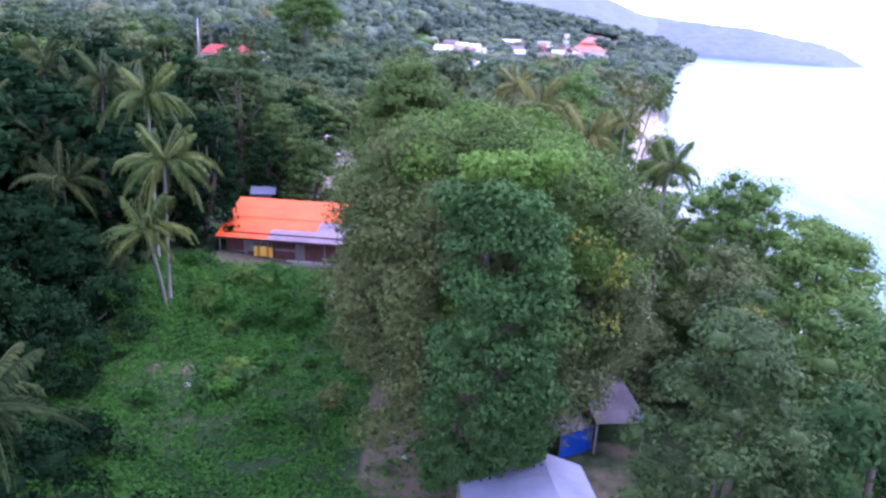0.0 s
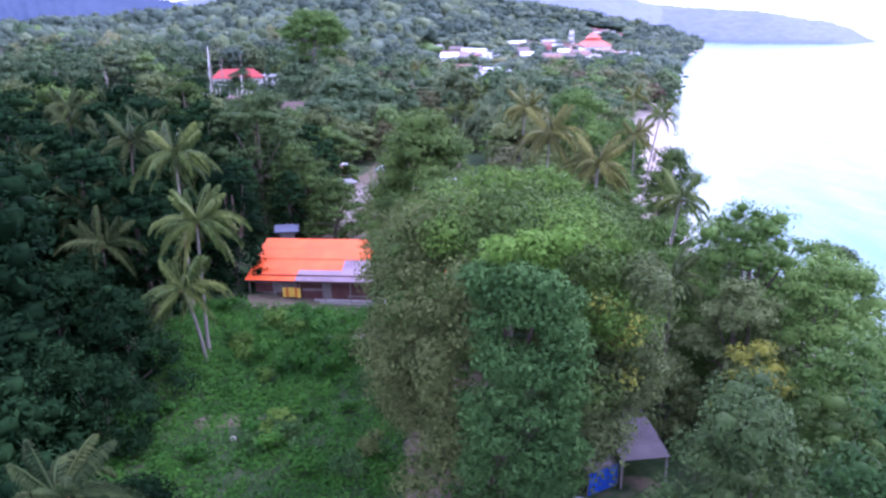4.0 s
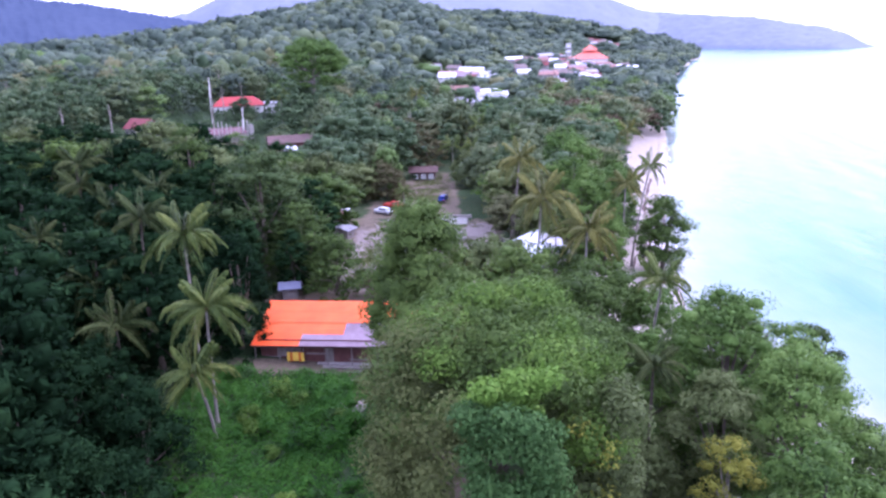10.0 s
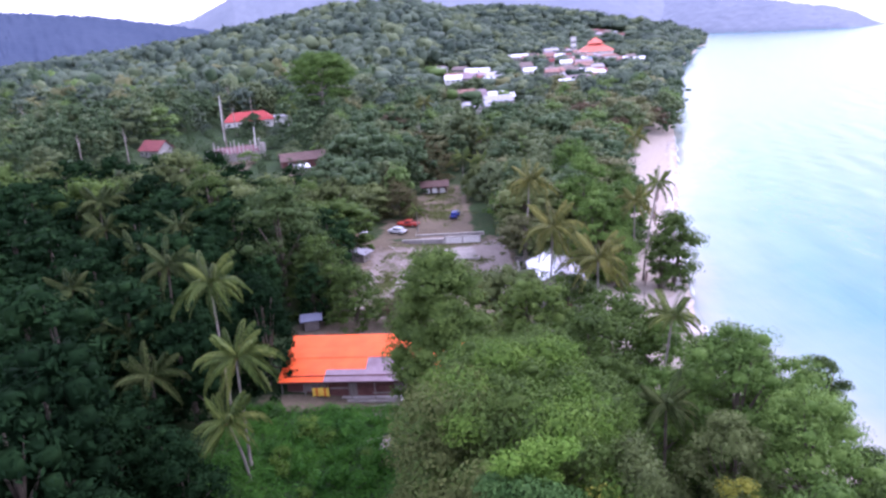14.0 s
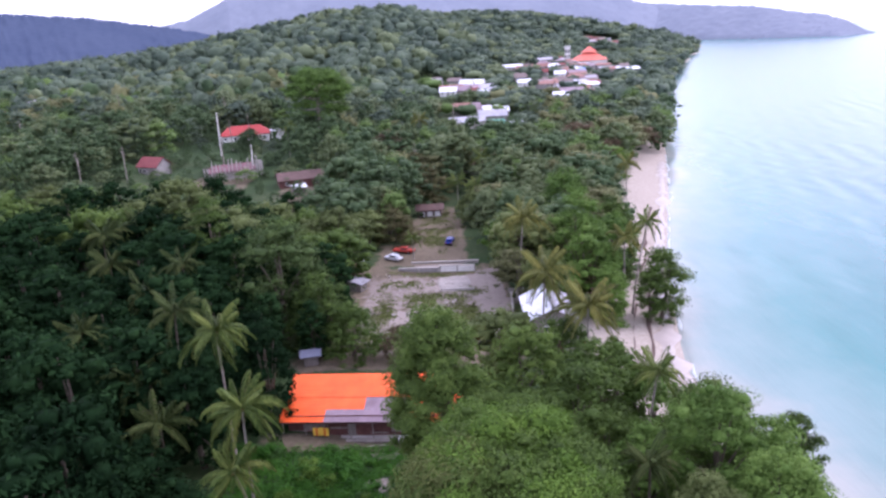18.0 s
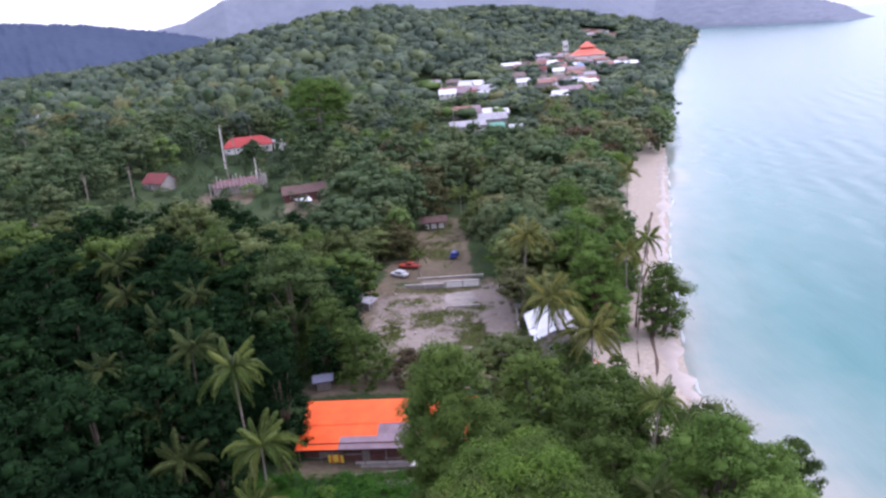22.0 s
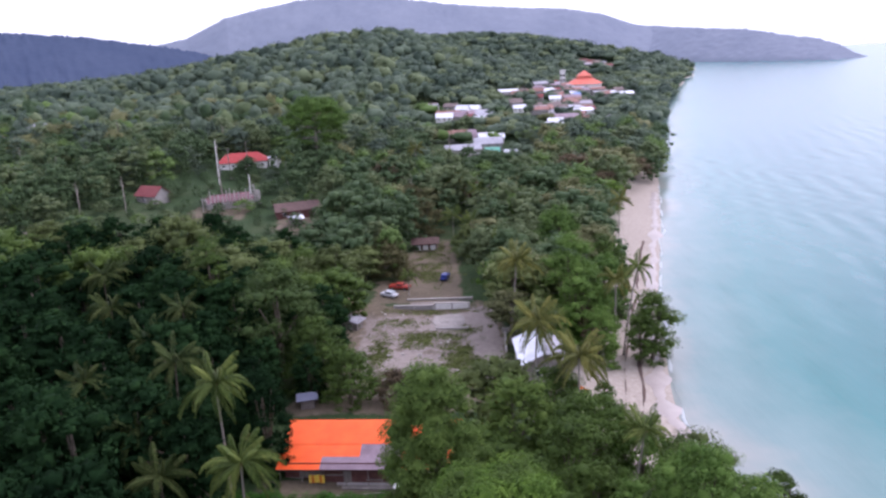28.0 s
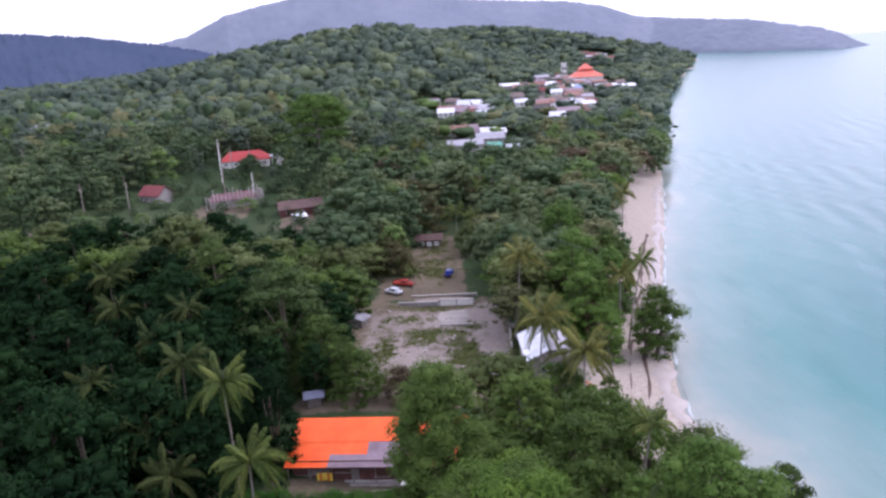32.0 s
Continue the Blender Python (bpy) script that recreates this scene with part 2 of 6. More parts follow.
CAR_BLUE = plain("blue_car_paint", [(0.3, (0.012, 0.025, 0.16)), (0.7, (0.02, 0.045, 0.24))], 1, 5, 0.25, 0.2, 0.0, 0.5)
CAR_RED = plain("red_car_paint", [(0.3, (0.30, 0.025, 0.015)), (0.7, (0.42, 0.05, 0.03))], 1, 5, 0.3, 0.1, 0.0, 0.5)
CAR_WHITE = plain("white_car_paint", [(0.3, (0.55, 0.57, 0.62)), (0.7, (0.70, 0.72, 0.76))], 1, 5, 0.3, 0.0, 0.0, 0.5)
CHROME = plain("dull_metal", [(0.3, (0.45, 0.45, 0.46)), (0.7, (0.65, 0.65, 0.66))], 2, 9, 0.35, 0.8, 0.05)

# ---- plan of the land ----
COAST_Y = [-400, -60, 0, 50, 72, 93, 102, 121, 139, 221, 291, 371, 471, 639, 860, 1297, 1966, 2700, 5000]
COAST_X = [106, 62, 50.5, 43.5, 40, 36.8, 38.5, 43.3, 47.5, 74, 95, 118.5, 151, 208, 288, 452, 706, 950, 1750]


def land(x, y):
    """Height of the ground over the sea; works on numbers and arrays."""
    x, y = np.asarray(x, float), np.asarray(y, float)
    d = np.interp(y, COAST_Y, COAST_X) - x
    z = np.interp(d, [-2000, -120, -20, 0, 9, 18, 30, 70, 500, 3000], [-14, -7, -1.3, 0, 0.8, 2.1, 3.2, 3.9, 24, 60])
    z = z - 1.0 * np.exp(-(((x + 8) / 22) ** 2 + ((y - 45) / 25) ** 2))
    z = z - 1.35 * np.exp(-(((x + 11) / 17) ** 2 + ((y - 78) / 13) ** 2) ** 2)
    inland = np.clip(d / 60, 0, 1)
    z = z + inland * (64 * np.exp(-(((x + 60) / np.where(x < -60, 235, 150)) ** 2 + ((y - 930) / 330) ** 2)) + 72 * np.exp(-(((x - 100) / 386) ** 2 + ((y - 1600) / 300) ** 2)) + 4 * np.exp(-(((x + 380) / 180) ** 2 + ((y - 640) / 200) ** 2)))
    z = z + inland * 0.35 * (np.sin(x * 0.13 + 1.2) * np.cos(y * 0.11) + 0.5 * np.sin(x * 0.31 + y * 0.27))
    return z


def ground_z(x, y):
    return float(land(x, y))


# ---- mesh helpers ----
def np_mesh(name, verts, faces, mats, smooth=False, index=None):
    """A mesh from arrays; all faces have the same number of corners."""
    verts, faces = np.asarray(verts, np.float32), np.asarray(faces, np.int32)
    me = bpy.data.meshes.new(name)
    k = faces.shape[1]
    me.vertices.add(len(verts))
    me.vertices.foreach_set("co", verts.ravel())
    me.loops.add(faces.size)
    me.loops.foreach_set("vertex_index", faces.ravel())
    me.polygons.add(len(faces))
    me.polygons.foreach_set("loop_start", np.arange(0, faces.size, k, dtype=np.int32))
    me.polygons.foreach_set("loop_total", np.full(len(faces), k, np.int32))
    me.polygons.foreach_set("use_smooth", np.full(len(faces), bool(smooth)))
    if index is not None:
        me.polygons.foreach_set("material_index", np.asarray(index, np.int32))
    for m in mats if isinstance(mats, (list, tuple)) else [mats]:
        me.materials.append(m)
    me.update(calc_edges=True)
    return me


def child(name, me, parent, m=None, label=""):
    ob = new(name, me)
    ob.parent = parent
    if m is not None:
        ob.matrix_basis = m
    if label:
        ob["label"] = label
    return ob


def part(name, bm, material, parent, label="", m=None):
    me = bpy.data.meshes.new(name)
    bm.to_mesh(me)
    bm.free()
    me.materials.append(material)
    return child(name, me, parent, m, label)


def thing(name, x, y, z, turn=0.0, label="", category="", group=""):
    e = new(name)
    e.empty_display_size = 0.3
    e.matrix_basis = pose(x, y, z, 0, 0, turn)
    return tagged(e, label, category, group)


def box(sx, sy, sz, x=0, y=0, z=0, bevel=0.0, bm=None):
    """A box standing on z, centred at x, y."""
    own = bmesh.new()
    r = bmesh.ops.create_cube(own, size=1.0)
    bmesh.ops.transform(own, matrix=Matrix.Translation((x, y, z + sz / 2)) @ Matrix.Diagonal((sx, sy, sz, 1)), verts=r["verts"])
    if bevel:
        bmesh.ops.bevel(own, geom=own.edges[:], offset=bevel, segments=1, affect="EDGES")
    if bm is None:
        return own
    tmp = bpy.data.meshes.new("tmp")
    own.to_mesh(tmp)
    own.free()
    bm.from_mesh(tmp)
    bpy.data.meshes.remove(tmp)
    return bm


def tube(points, radii, sides=8):
    """A tapered tube along points, as arrays of vertices and quads."""
    p = np.asarray(points, float)
    t = np.gradient(p, axis=0)
    t /= np.linalg.norm(t, axis=1)[:, None] + 1e-9
    ref = np.array([0.3, 0.9, 0.1])
    u = np.cross(t, ref)
    u /= np.linalg.norm(u, axis=1)[:, None] + 1e-9
    v = np.cross(t, u)
    a = np.linspace(0, 2 * np.pi, sides, endpoint=False)
    ring = np.cos(a)[None, :, None] * u[:, None] + np.sin(a)[None, :, None] * v[:, None]
    verts = (p[:, None] + ring * np.asarray(radii, float)[:, None, None]).reshape(-1, 3)
    n = len(p)
    i, j = np.meshgrid(np.arange(n - 1), np.arange(sides), indexing="ij")
    a0, a1 = i * sides + j, i * sides + (j + 1) % sides
    return verts, np.stack([a0, a1, a1 + sides, a0 + sides], -1).reshape(-1, 4)


def joined(pieces):
    vs, fs, n = [], [], 0
    for v, f in pieces:
        vs.append(v)
        fs.append(f + n)
        n += len(v)
    return np.concatenate(vs), np.concatenate(fs)


def leaves(rng, centres, normals, size, droop=0.3):
    """Diamond-shaped leaves, one quad each, at the centres, roughly facing along the normals."""
    n = len(centres)
    nn = normals + rng.normal(0, 0.45, (n, 3))
    nn /= np.linalg.norm(nn, axis=1)[:, None] + 1e-9
    s = rng.normal(0, 1, (n, 3))
    t = np.cross(nn, s)
    t /= np.linalg.norm(t, axis=1)[:, None] + 1e-9
    w = np.cross(nn, t)
    ln = size * rng.uniform(0.65, 1.35, (n, 1))
    v = np.stack([centres - t * ln, centres + w * ln * 0.42 - nn * ln * 0.1, centres + t * ln - nn * ln * droop, centres - w * ln * 0.42 - nn * ln * 0.1], 1)
    return v.reshape(-1, 3), np.arange(4 * n).reshape(n, 4)


def shell(rng, n, blobs, low=-0.35):
    """n points on the shells of ellipsoid clumps (x, y, z, rx, ry, rz), with normals; the clumps' hidden undersides stay thin."""
    blobs = np.asarray(blobs, float)
    area = blobs[:, 3] * blobs[:, 4] + blobs[:, 3] * blobs[:, 5] + blobs[:, 4] * blobs[:, 5]
    pick = rng.choice(len(blobs), n, p=area / area.sum())
    d = rng.normal(0, 1, (n, 3))
    d /= np.linalg.norm(d, axis=1)[:, None]
    under = d[:, 2] < low
    d[under, 2] *= -rng.uniform(0.2, 1, under.sum())
    d /= np.linalg.norm(d, axis=1)[:, None]
    b = blobs[pick]
    rad = rng.uniform(0.62, 1.18, (n, 1))
    return b[:, :3] + d * b[:, 3:] * rad, d


def round_solid(cuts):
    """A cube cut into cuts x cuts cells a side and blown up to a ball, as arrays."""
    g = np.linspace(-1, 1, cuts + 1)
    key, verts, quads = {}, [], []

    def corner(p):
        k = tuple(np.round(p, 6))
        if k not in key:
            key[k] = len(verts)
            q = np.tan(np.array(p) * np.pi / 4)
            verts.append(q / np.linalg.norm(q))
        return key[k]

    for axis in range(3):
        for side in (-1, 1):
            for i in range(cuts):
                for j in range(cuts):
                    ring = []
                    for u, v in ((i, j), (i + 1, j), (i + 1, j + 1), (i, j + 1)):
                        p = [0, 0, 0]
                        p[axis], p[(axis + 1) % 3], p[(axis + 2) % 3] = side, g[u], g[v]
                        ring.append(corner(p))
                    quads.append(ring if side > 0 else ring[::-1])
    return np.array(verts), np.array(quads)


BALLS = {1: round_solid(1), 2: round_solid(2)}


def cores(blobs, fill=0.46, cuts=2, uneven=0.16):
    """The dense, leafy insides of the clumps: uneven rounded solids."""
    ball, quads = BALLS[cuts]
    b = np.asarray(blobs, float)
    turn = b[:, 0] * 3.1 + b[:, 1] * 2.3
    c, q = np.cos(turn)[:, None], np.sin(turn)[:, None]
    d = np.stack([ball[None, :, 0] * c - ball[None, :, 1] * q, ball[None, :, 0] * q + ball[None, :, 1] * c, ball[None, :, 2] + 0 * c], -1)
    swell = 1 + uneven * np.sin(turn[:, None] * 7 + ball[None, :, 0] * 9 + ball[None, :, 1] * 13 + ball[None, :, 2] * 17)
    v = b[:, None, :3] + d * b[:, None, 3:] * fill * swell[:, :, None]
    f = quads[None] + (np.arange(len(b)) * len(ball))[:, None, None]
    return v.reshape(-1, 3), f.reshape(-1, 4)


# ---- trees ----
def crown_blobs(rng, height, radius, depth, count, flat=0.7, size=0.28):
    """Clumps of leaves at the ends of limbs, on an uneven dome."""
    out = []
    for k in range(count):
        a = k * 2.39996 + rng.uniform(-0.3, 0.3)
        q = math.sqrt((k + 0.5) / count)
        r = radius * q * rng.uniform(0.68, 1.02)
        top = height - depth * 0.62 * q ** 2.2 - size * radius * flat * 0.9
        z = top - rng.uniform(0, 0.22) * depth
        s = radius * size * rng.choice([0.62, 0.85, 1.05, 1.4]) * rng.uniform(0.9, 1.15)
        out.append((r * math.cos(a), r * math.sin(a), z, s, s * rng.uniform(0.85, 1.15), s * flat * rng.uniform(0.8, 1.2)))
        if q > 0.55 and rng.random() < 0.75:
            s2 = s * 0.85
            out.append((r * 0.92 * math.cos(a), r * 0.92 * math.sin(a), z - depth * rng.uniform(0.28, 0.55), s2, s2, s2 * flat))
        if depth > 0.62 * height and q > 0.4 and rng.random() < 0.7:
            s3 = s * 0.8
            out.append((r * 0.85 * math.cos(a + 0.5), r * 0.85 * math.sin(a + 0.5), z - depth * rng.uniform(0.55, 0.82), s3, s3, s3 * flat))
    lift = height - max(b[2] + b[5] for b in out)
    return [(b[0], b[1], b[2] + lift, *b[3:]) for b in out]


def frond_mesh(seed, length, lift, droop, leafmat, leaflets=32, reach=0.98):
    """A feathered palm leaf that rises and then hangs; along +x."""
    rng = np.random.default_rng(seed)
    s = np.linspace(0, 1, 10)
    x = length * (s * reach - 0.16 * s ** 3 * droop)
    z = length * (lift * s - droop * s ** 2.0)
    spine = np.stack([x, 0.05 * length * np.sin(s * 2 + seed), z], 1)
    pieces = [tube(spine, np.linspace(0.085, 0.02, 10), 4)]
    vs = []
    for k in range(leaflets):
        q = 0.12 + 0.88 * (k + 0.5) / leaflets
        p = np.array([np.interp(q, s, spine[:, n]) for n in range(3)])
        ll = length * 0.2 * math.sin(math.pi * min(1, q * 0.74 + 0.18)) * rng.uniform(0.85, 1.15)
        for side in (-1, 1):
            fall = rng.uniform(0.3, 1.1)
            tip = p + np.array([ll * 0.62, side * ll * 0.55, -ll * fall])
            midp = p + np.array([ll * 0.33, side * ll * 0.42, -ll * fall * 0.3])
            w = np.array([length * 0.02, 0, 0])
            vs.append([p - w * 0.5, midp - w, tip, midp + w])
    v = np.array(vs).reshape(-1, 3)
    pieces.append((v, np.arange(len(v)).reshape(-1, 4)))
    vv, ff = joined(pieces)
    return np_mesh("frond", vv, ff, leafmat)


def palm(name, x, y, top, lean=(0.0, 0.0), kind="palm", size=4.2, seed=0, fronds=24, base_z=None, label="", nuts=True):
    """Coconut palm whose crown stands at height top over the sea, with single feathered leaves."""
    rng = np.random.default_rng(seed)
    gz = ground_z(x - lean[0], y - lean[1]) if base_z is None else base_z
    h = top - gz
    t = thing(name, x - lean[0], y - lean[1], gz, 0, label or "coconut palm with a slender pale trunk and feathered leaves", "palm", "coconut palms")
    s = np.linspace(0, 1, 8)
    pts = np.stack([lean[0] * s ** 1.5, lean[1] * s ** 1.5, -0.3 + (h + 0.3) * s], 1)
    rad = 0.17 - 0.06 * s
    rad[0] = 0.3
    v, f = tube(pts, rad, 8)
    # The shade-coloured palms take the darker bark as well.
    child("trunk", np_mesh("trunk", v, f, BARK if kind == "palm_dark" else PALE_BARK, True), t)
    head = np.array([lean[0], lean[1], h])
    bank = FRONDS[kind]
    for k in range(fronds):
        q = k / fronds
        me = bank[0] if q < 0.3 else bank[1] if q < 0.6 else bank[2] if q < 0.84 else bank[3]
        az = k * 137.5 + rng.uniform(-26, 26)
        m = pose(*head, rng.uniform(-20, 20), rng.uniform(-14, 16), az) @ Matrix.Scale(size / 4.2 * rng.uniform(0.78, 1.12), 4)
        child("frond", me, t, m)
    if nuts:
        bm = bmesh.new()
        for k in range(6):
            bmesh.ops.create_icosphere(bm, subdivisions=1, radius=0.16, matrix=pose(head[0] + 0.25 * math.cos(k), head[1] + 0.25 * math.sin(k), head[2] - 0.25))
        part("coconuts", bm, NUT, t, "cluster of brown-green coconuts")
    return t


NUT = plain("coconut_husk", [(0.3, (0.10, 0.09, 0.03)), (0.7, (0.22, 0.17, 0.06))], 2, 9, 0.7)
FRONDS = {
    k: [frond_mesh(1, 3.6, 1.35, 0.62, LEAF[k], 42, 0.72), frond_mesh(2, 4.3, 0.62, 0.85, LEAF[k], 42), frond_mesh(3, 4.2, 0.2, 0.8, LEAF[k], 42), frond_mesh(4, 3.6, -0.45, 0.5, LEAF[k], 36)]
    for k in ("palm", "palm_warm", "palm_dark")
}

# ---- ground, sea, distance ----
def graded(lo, hi, near_lo, near_hi, step, grow=1.16):
    """Grid lines: even between near_lo and near_hi, wider and wider past them."""
    mid = list(np.arange(near_lo, near_hi + step, step))
    s, up = step, [mid[-1]]
    while up[-1] < hi:
        s *= grow
        up.append(up[-1] + s)
    s, dn = step, [mid[0]]
    while dn[-1] > lo:
        s *= grow
        dn.append(dn[-1] - s)
    return np.array(dn[:0:-1] + mid + up[1:])


def sheet(name, xs, ys, height, mat, smooth=True):
    gx, gy = np.meshgrid(xs, ys)
    v = np.stack([gx, gy, height(gx, gy)], -1).reshape(-1, 3)
    nx, ny = len(xs), len(ys)
    i, j = np.meshgrid(np.arange(ny - 1), np.arange(nx - 1), indexing="ij")
    a = (i * nx + j).ravel()
    f = np.stack([a, a + 1, a + nx + 1, a + nx], 1)
    return new(name, np_mesh(name, v, f, mat, smooth))


def ground_material():
    """Forest floor that turns to sand on the low shore."""
    m, nd, ln, b = shader("ground", 0.95, 0, 0.2)
    g = nd.new("ShaderNodeNewGeometry")
    sep = nd.new("ShaderNodeSeparateXYZ")
    ln.new(g.outputs["Position"], sep.inputs[0])
    n1, n2, n3 = noise_tex(nd, ln, 0.06, 5, 0.65, "World"), noise_tex(nd, ln, 1.3, 5, 0.7, "World"), noise_tex(nd, ln, 7, 4, 0.7, "World")
    bare, earth = nd.new("ShaderNodeAttribute"), nd.new("ShaderNodeAttribute")
    bare.attribute_name, earth.attribute_name = "bare_sand", "bare_earth"
    green = ramp(nd, [(0.3, (0.012, 0.026, 0.010)), (0.5, (0.028, 0.055, 0.018)), (0.68, (0.075, 0.075, 0.04)), (0.8, (0.13, 0.10, 0.07))])
    add = nd.new("ShaderNodeMath")
    add.operation, add.inputs[1].default_value = "MULTIPLY_ADD", 0.5
    hf = nd.new("ShaderNodeMath")
    hf.operation, hf.inputs[1].default_value = "MULTIPLY", 0.5
    ln.new(n1.outputs["Fac"], hf.inputs[0])
    ln.new(n2.outputs["Fac"], add.inputs[0])
    ln.new(hf.outputs[0], add.inputs[2])
    ln.new(add.outputs[0], green.inputs["Fac"])
    sand = ramp(nd, [(0.3, (0.30, 0.255, 0.215)), (0.7, (0.45, 0.395, 0.34))])
    ln.new(n2.outputs["Fac"], sand.inputs["Fac"])
    wob = nd.new("ShaderNodeMath")
    wob.operation, wob.inputs[1].default_value = "MULTIPLY_ADD", 1.6
    ln.new(n1.outputs["Fac"], wob.inputs[0])
    ln.new(sep.outputs["Z"], wob.inputs[2])
    edge = ramp(nd, [(0.0, (1, 1, 1)), (1.0, (0, 0, 0))])
    rng_map = nd.new("ShaderNodeMapRange")
    rng_map.inputs["From Min"].default_value, rng_map.inputs["From Max"].default_value = 2.3, 2.9
    ln.new(wob.outputs[0], rng_map.inputs["Value"])
    ln.new(rng_map.outputs["Result"], edge.inputs["Fac"])
    mx = nd.new("ShaderNodeMix")
    mx.data_type = "RGBA"
    ln.new(edge.outputs["Color"], mx.inputs["Factor"])
    ln.new(green.outputs["Color"], mx.inputs["A"])
    ln.new(sand.outputs["Color"], mx.inputs["B"])
    n4 = noise_tex(nd, ln, 0.28, 5, 0.62, "World")
    last = mx
    for attr, stops, cut in ((earth, [(0.3, (0.07, 0.06, 0.04)), (0.55, (0.15, 0.12, 0.085)), (0.75, (0.24, 0.20, 0.16))], 0.52), (bare, [(0.3, (0.14, 0.115, 0.10)), (0.5, (0.25, 0.212, 0.19)), (0.75, (0.335, 0.29, 0.262))], 0.5)):
        su = nd.new("ShaderNodeMath")
        su.operation = "ADD"
        ln.new(attr.outputs["Fac"], su.inputs[0])
        ln.new(n4.outputs["Fac"], su.inputs[1])
        mr = nd.new("ShaderNodeMapRange")
        mr.inputs["From Min"].default_value, mr.inputs["From Max"].default_value = cut + 0.42, cut + 0.58
        ln.new(su.outputs[0], mr.inputs["Value"])
        tone = ramp(nd, stops)
        ln.new(add.outputs[0], tone.inputs["Fac"])
        nx = nd.new("ShaderNodeMix")
        nx.data_type = "RGBA"
        ln.new(mr.outputs["Result"], nx.inputs["Factor"])
        ln.new(last.outputs["Result"], nx.inputs["A"])
        ln.new(tone.outputs["Color"], nx.inputs["B"])
        last = nx
    ln.new(last.outputs["Result"], b.inputs["Base Color"])
    bp = nd.new("ShaderNodeBump")
    bp.inputs["Strength"].default_value, bp.inputs["Distance"].default_value = 0.5, 0.15
    ln.new(n3.outputs["Fac"], bp.inputs["Height"])
    ln.new(bp.outputs["Normal"], b.inputs["Normal"])
    return m


def sea_material():
    m, nd, ln, b = shader("sea_water", 0.2, 0, 0.5)
    n1 = noise_tex(nd, ln, 0.02, 5, 0.6, "World")
    at = nd.new("ShaderNodeAttribute")
    at.attribute_name = "depth"
    wv = nd.new("ShaderNodeMath")
    wv.operation, wv.inputs[1].default_value = "MULTIPLY_ADD", 0.5
    sh = nd.new("ShaderNodeMath")
    sh.operation, sh.inputs[1].default_value = "SUBTRACT", 0.25
    ln.new(n1.outputs["Fac"], wv.inputs[0])
    ln.new(at.outputs["Fac"], sh.inputs[0])
    ln.new(sh.outputs[0], wv.inputs[2])
    r = ramp(nd, [(0.0, (0.27, 0.29, 0.265)), (0.10, (0.15, 0.24, 0.23)), (0.34, (0.04, 0.172, 0.166)), (0.85, (0.014, 0.122, 0.126))])
    ln.new(wv.outputs[0], r.inputs["Fac"])
    ln.new(r.outputs["Color"], b.inputs["Base Color"])
    g, mp = nd.new("ShaderNodeNewGeometry"), nd.new("ShaderNodeMapping")
    mp.inputs["Rotation"].default_value = (0, 0, radians(22))
    mp.inputs["Scale"].default_value = (1.0, 0.22, 1.0)
    ln.new(g.outputs["Position"], mp.inputs["Vector"])
    w = nd.new("ShaderNodeTexNoise")
    w.inputs["Scale"].default_value, w.inputs["Detail"].default_value, w.inputs["Roughness"].default_value = 0.22, 6.0, 0.6
    ln.new(mp.outputs["Vector"], w.inputs["Vector"])
    bp = nd.new("ShaderNodeBump")
    bp.inputs["Strength"].default_value, bp.inputs["Distance"].default_value = 0.3, 0.5
    ln.new(w.outputs["Fac"], bp.inputs["Height"])
    wv = nd.new("ShaderNodeTexWave")
    wv.wave_type, wv.bands_direction = "BANDS", "X"
    wv.inputs["Scale"].default_value, wv.inputs["Distortion"].default_value = 0.028, 7.0
    wv.inputs["Detail"].default_value, wv.inputs["Detail Scale"].default_value = 3.0, 0.6
    rot = nd.new("ShaderNodeMapping")
    rot.inputs["Rotation"].default_value = (0, 0, radians(20))
    ln.new(g.outputs["Position"], rot.inputs["Vector"])
    ln.new(rot.outputs["Vector"], wv.inputs["Vector"])
    swell = nd.new("ShaderNodeBump")
    swell.inputs["Strength"].default_value, swell.inputs["Distance"].default_value = 0.2, 1.2
    ln.new(wv.outputs["Fac"], swell.inputs["Height"])
    ln.new(swell.outputs["Normal"], bp.inputs["Normal"])
    ln.new(bp.outputs["Normal"], b.inputs["Normal"])
    return m


GROUND = ground_material()
ground = sheet("ground", graded(-3500, 2500, -60, 46, 1.0, 1.12), graded(-500, 4600, 30, 160, 1.0, 1.08), land, GROUND)
# worn ground: x, y, half width, half depth, strength
SANDY = [(-6, 121, 13, 18, 0.6), (8.3, 122, 2.8, 20, 0.95), (2.8, 133, 3.4, 5, 0.9), (-1, 143.8, 7, 1.6, 0.9), (-10, 65, 1.5, 1.8, 0.8), (13, 121, 3, 2, 0.7), (-13, 104, 6, 6, 0.5)]
EARTHY = [(-6, 153, 11, 9, 0.84), (-3, 166, 8, 20, 0.8), (-0.6, 46, 3.0, 13, 0.7), (-4, 120, 17, 25, 0.86), (-2.5, 176, 6, 26, 0.72), (1.6, 46, 2.4, 14, 0.8), (9, 37, 6, 4, 0.55), (-8.2, 60.5, 2.2, 1.4, 0.8), (-17.5, 48.2, 2.8, 1.2, 0.8), (-12, 75.2, 14, 2.2, 0.85), (-11, 99, 16, 6, 0.8), (3, 58, 2, 6, 0.6), (-46, 222, 9, 16, 0.7), (-79, 236, 12, 12, 0.7)]


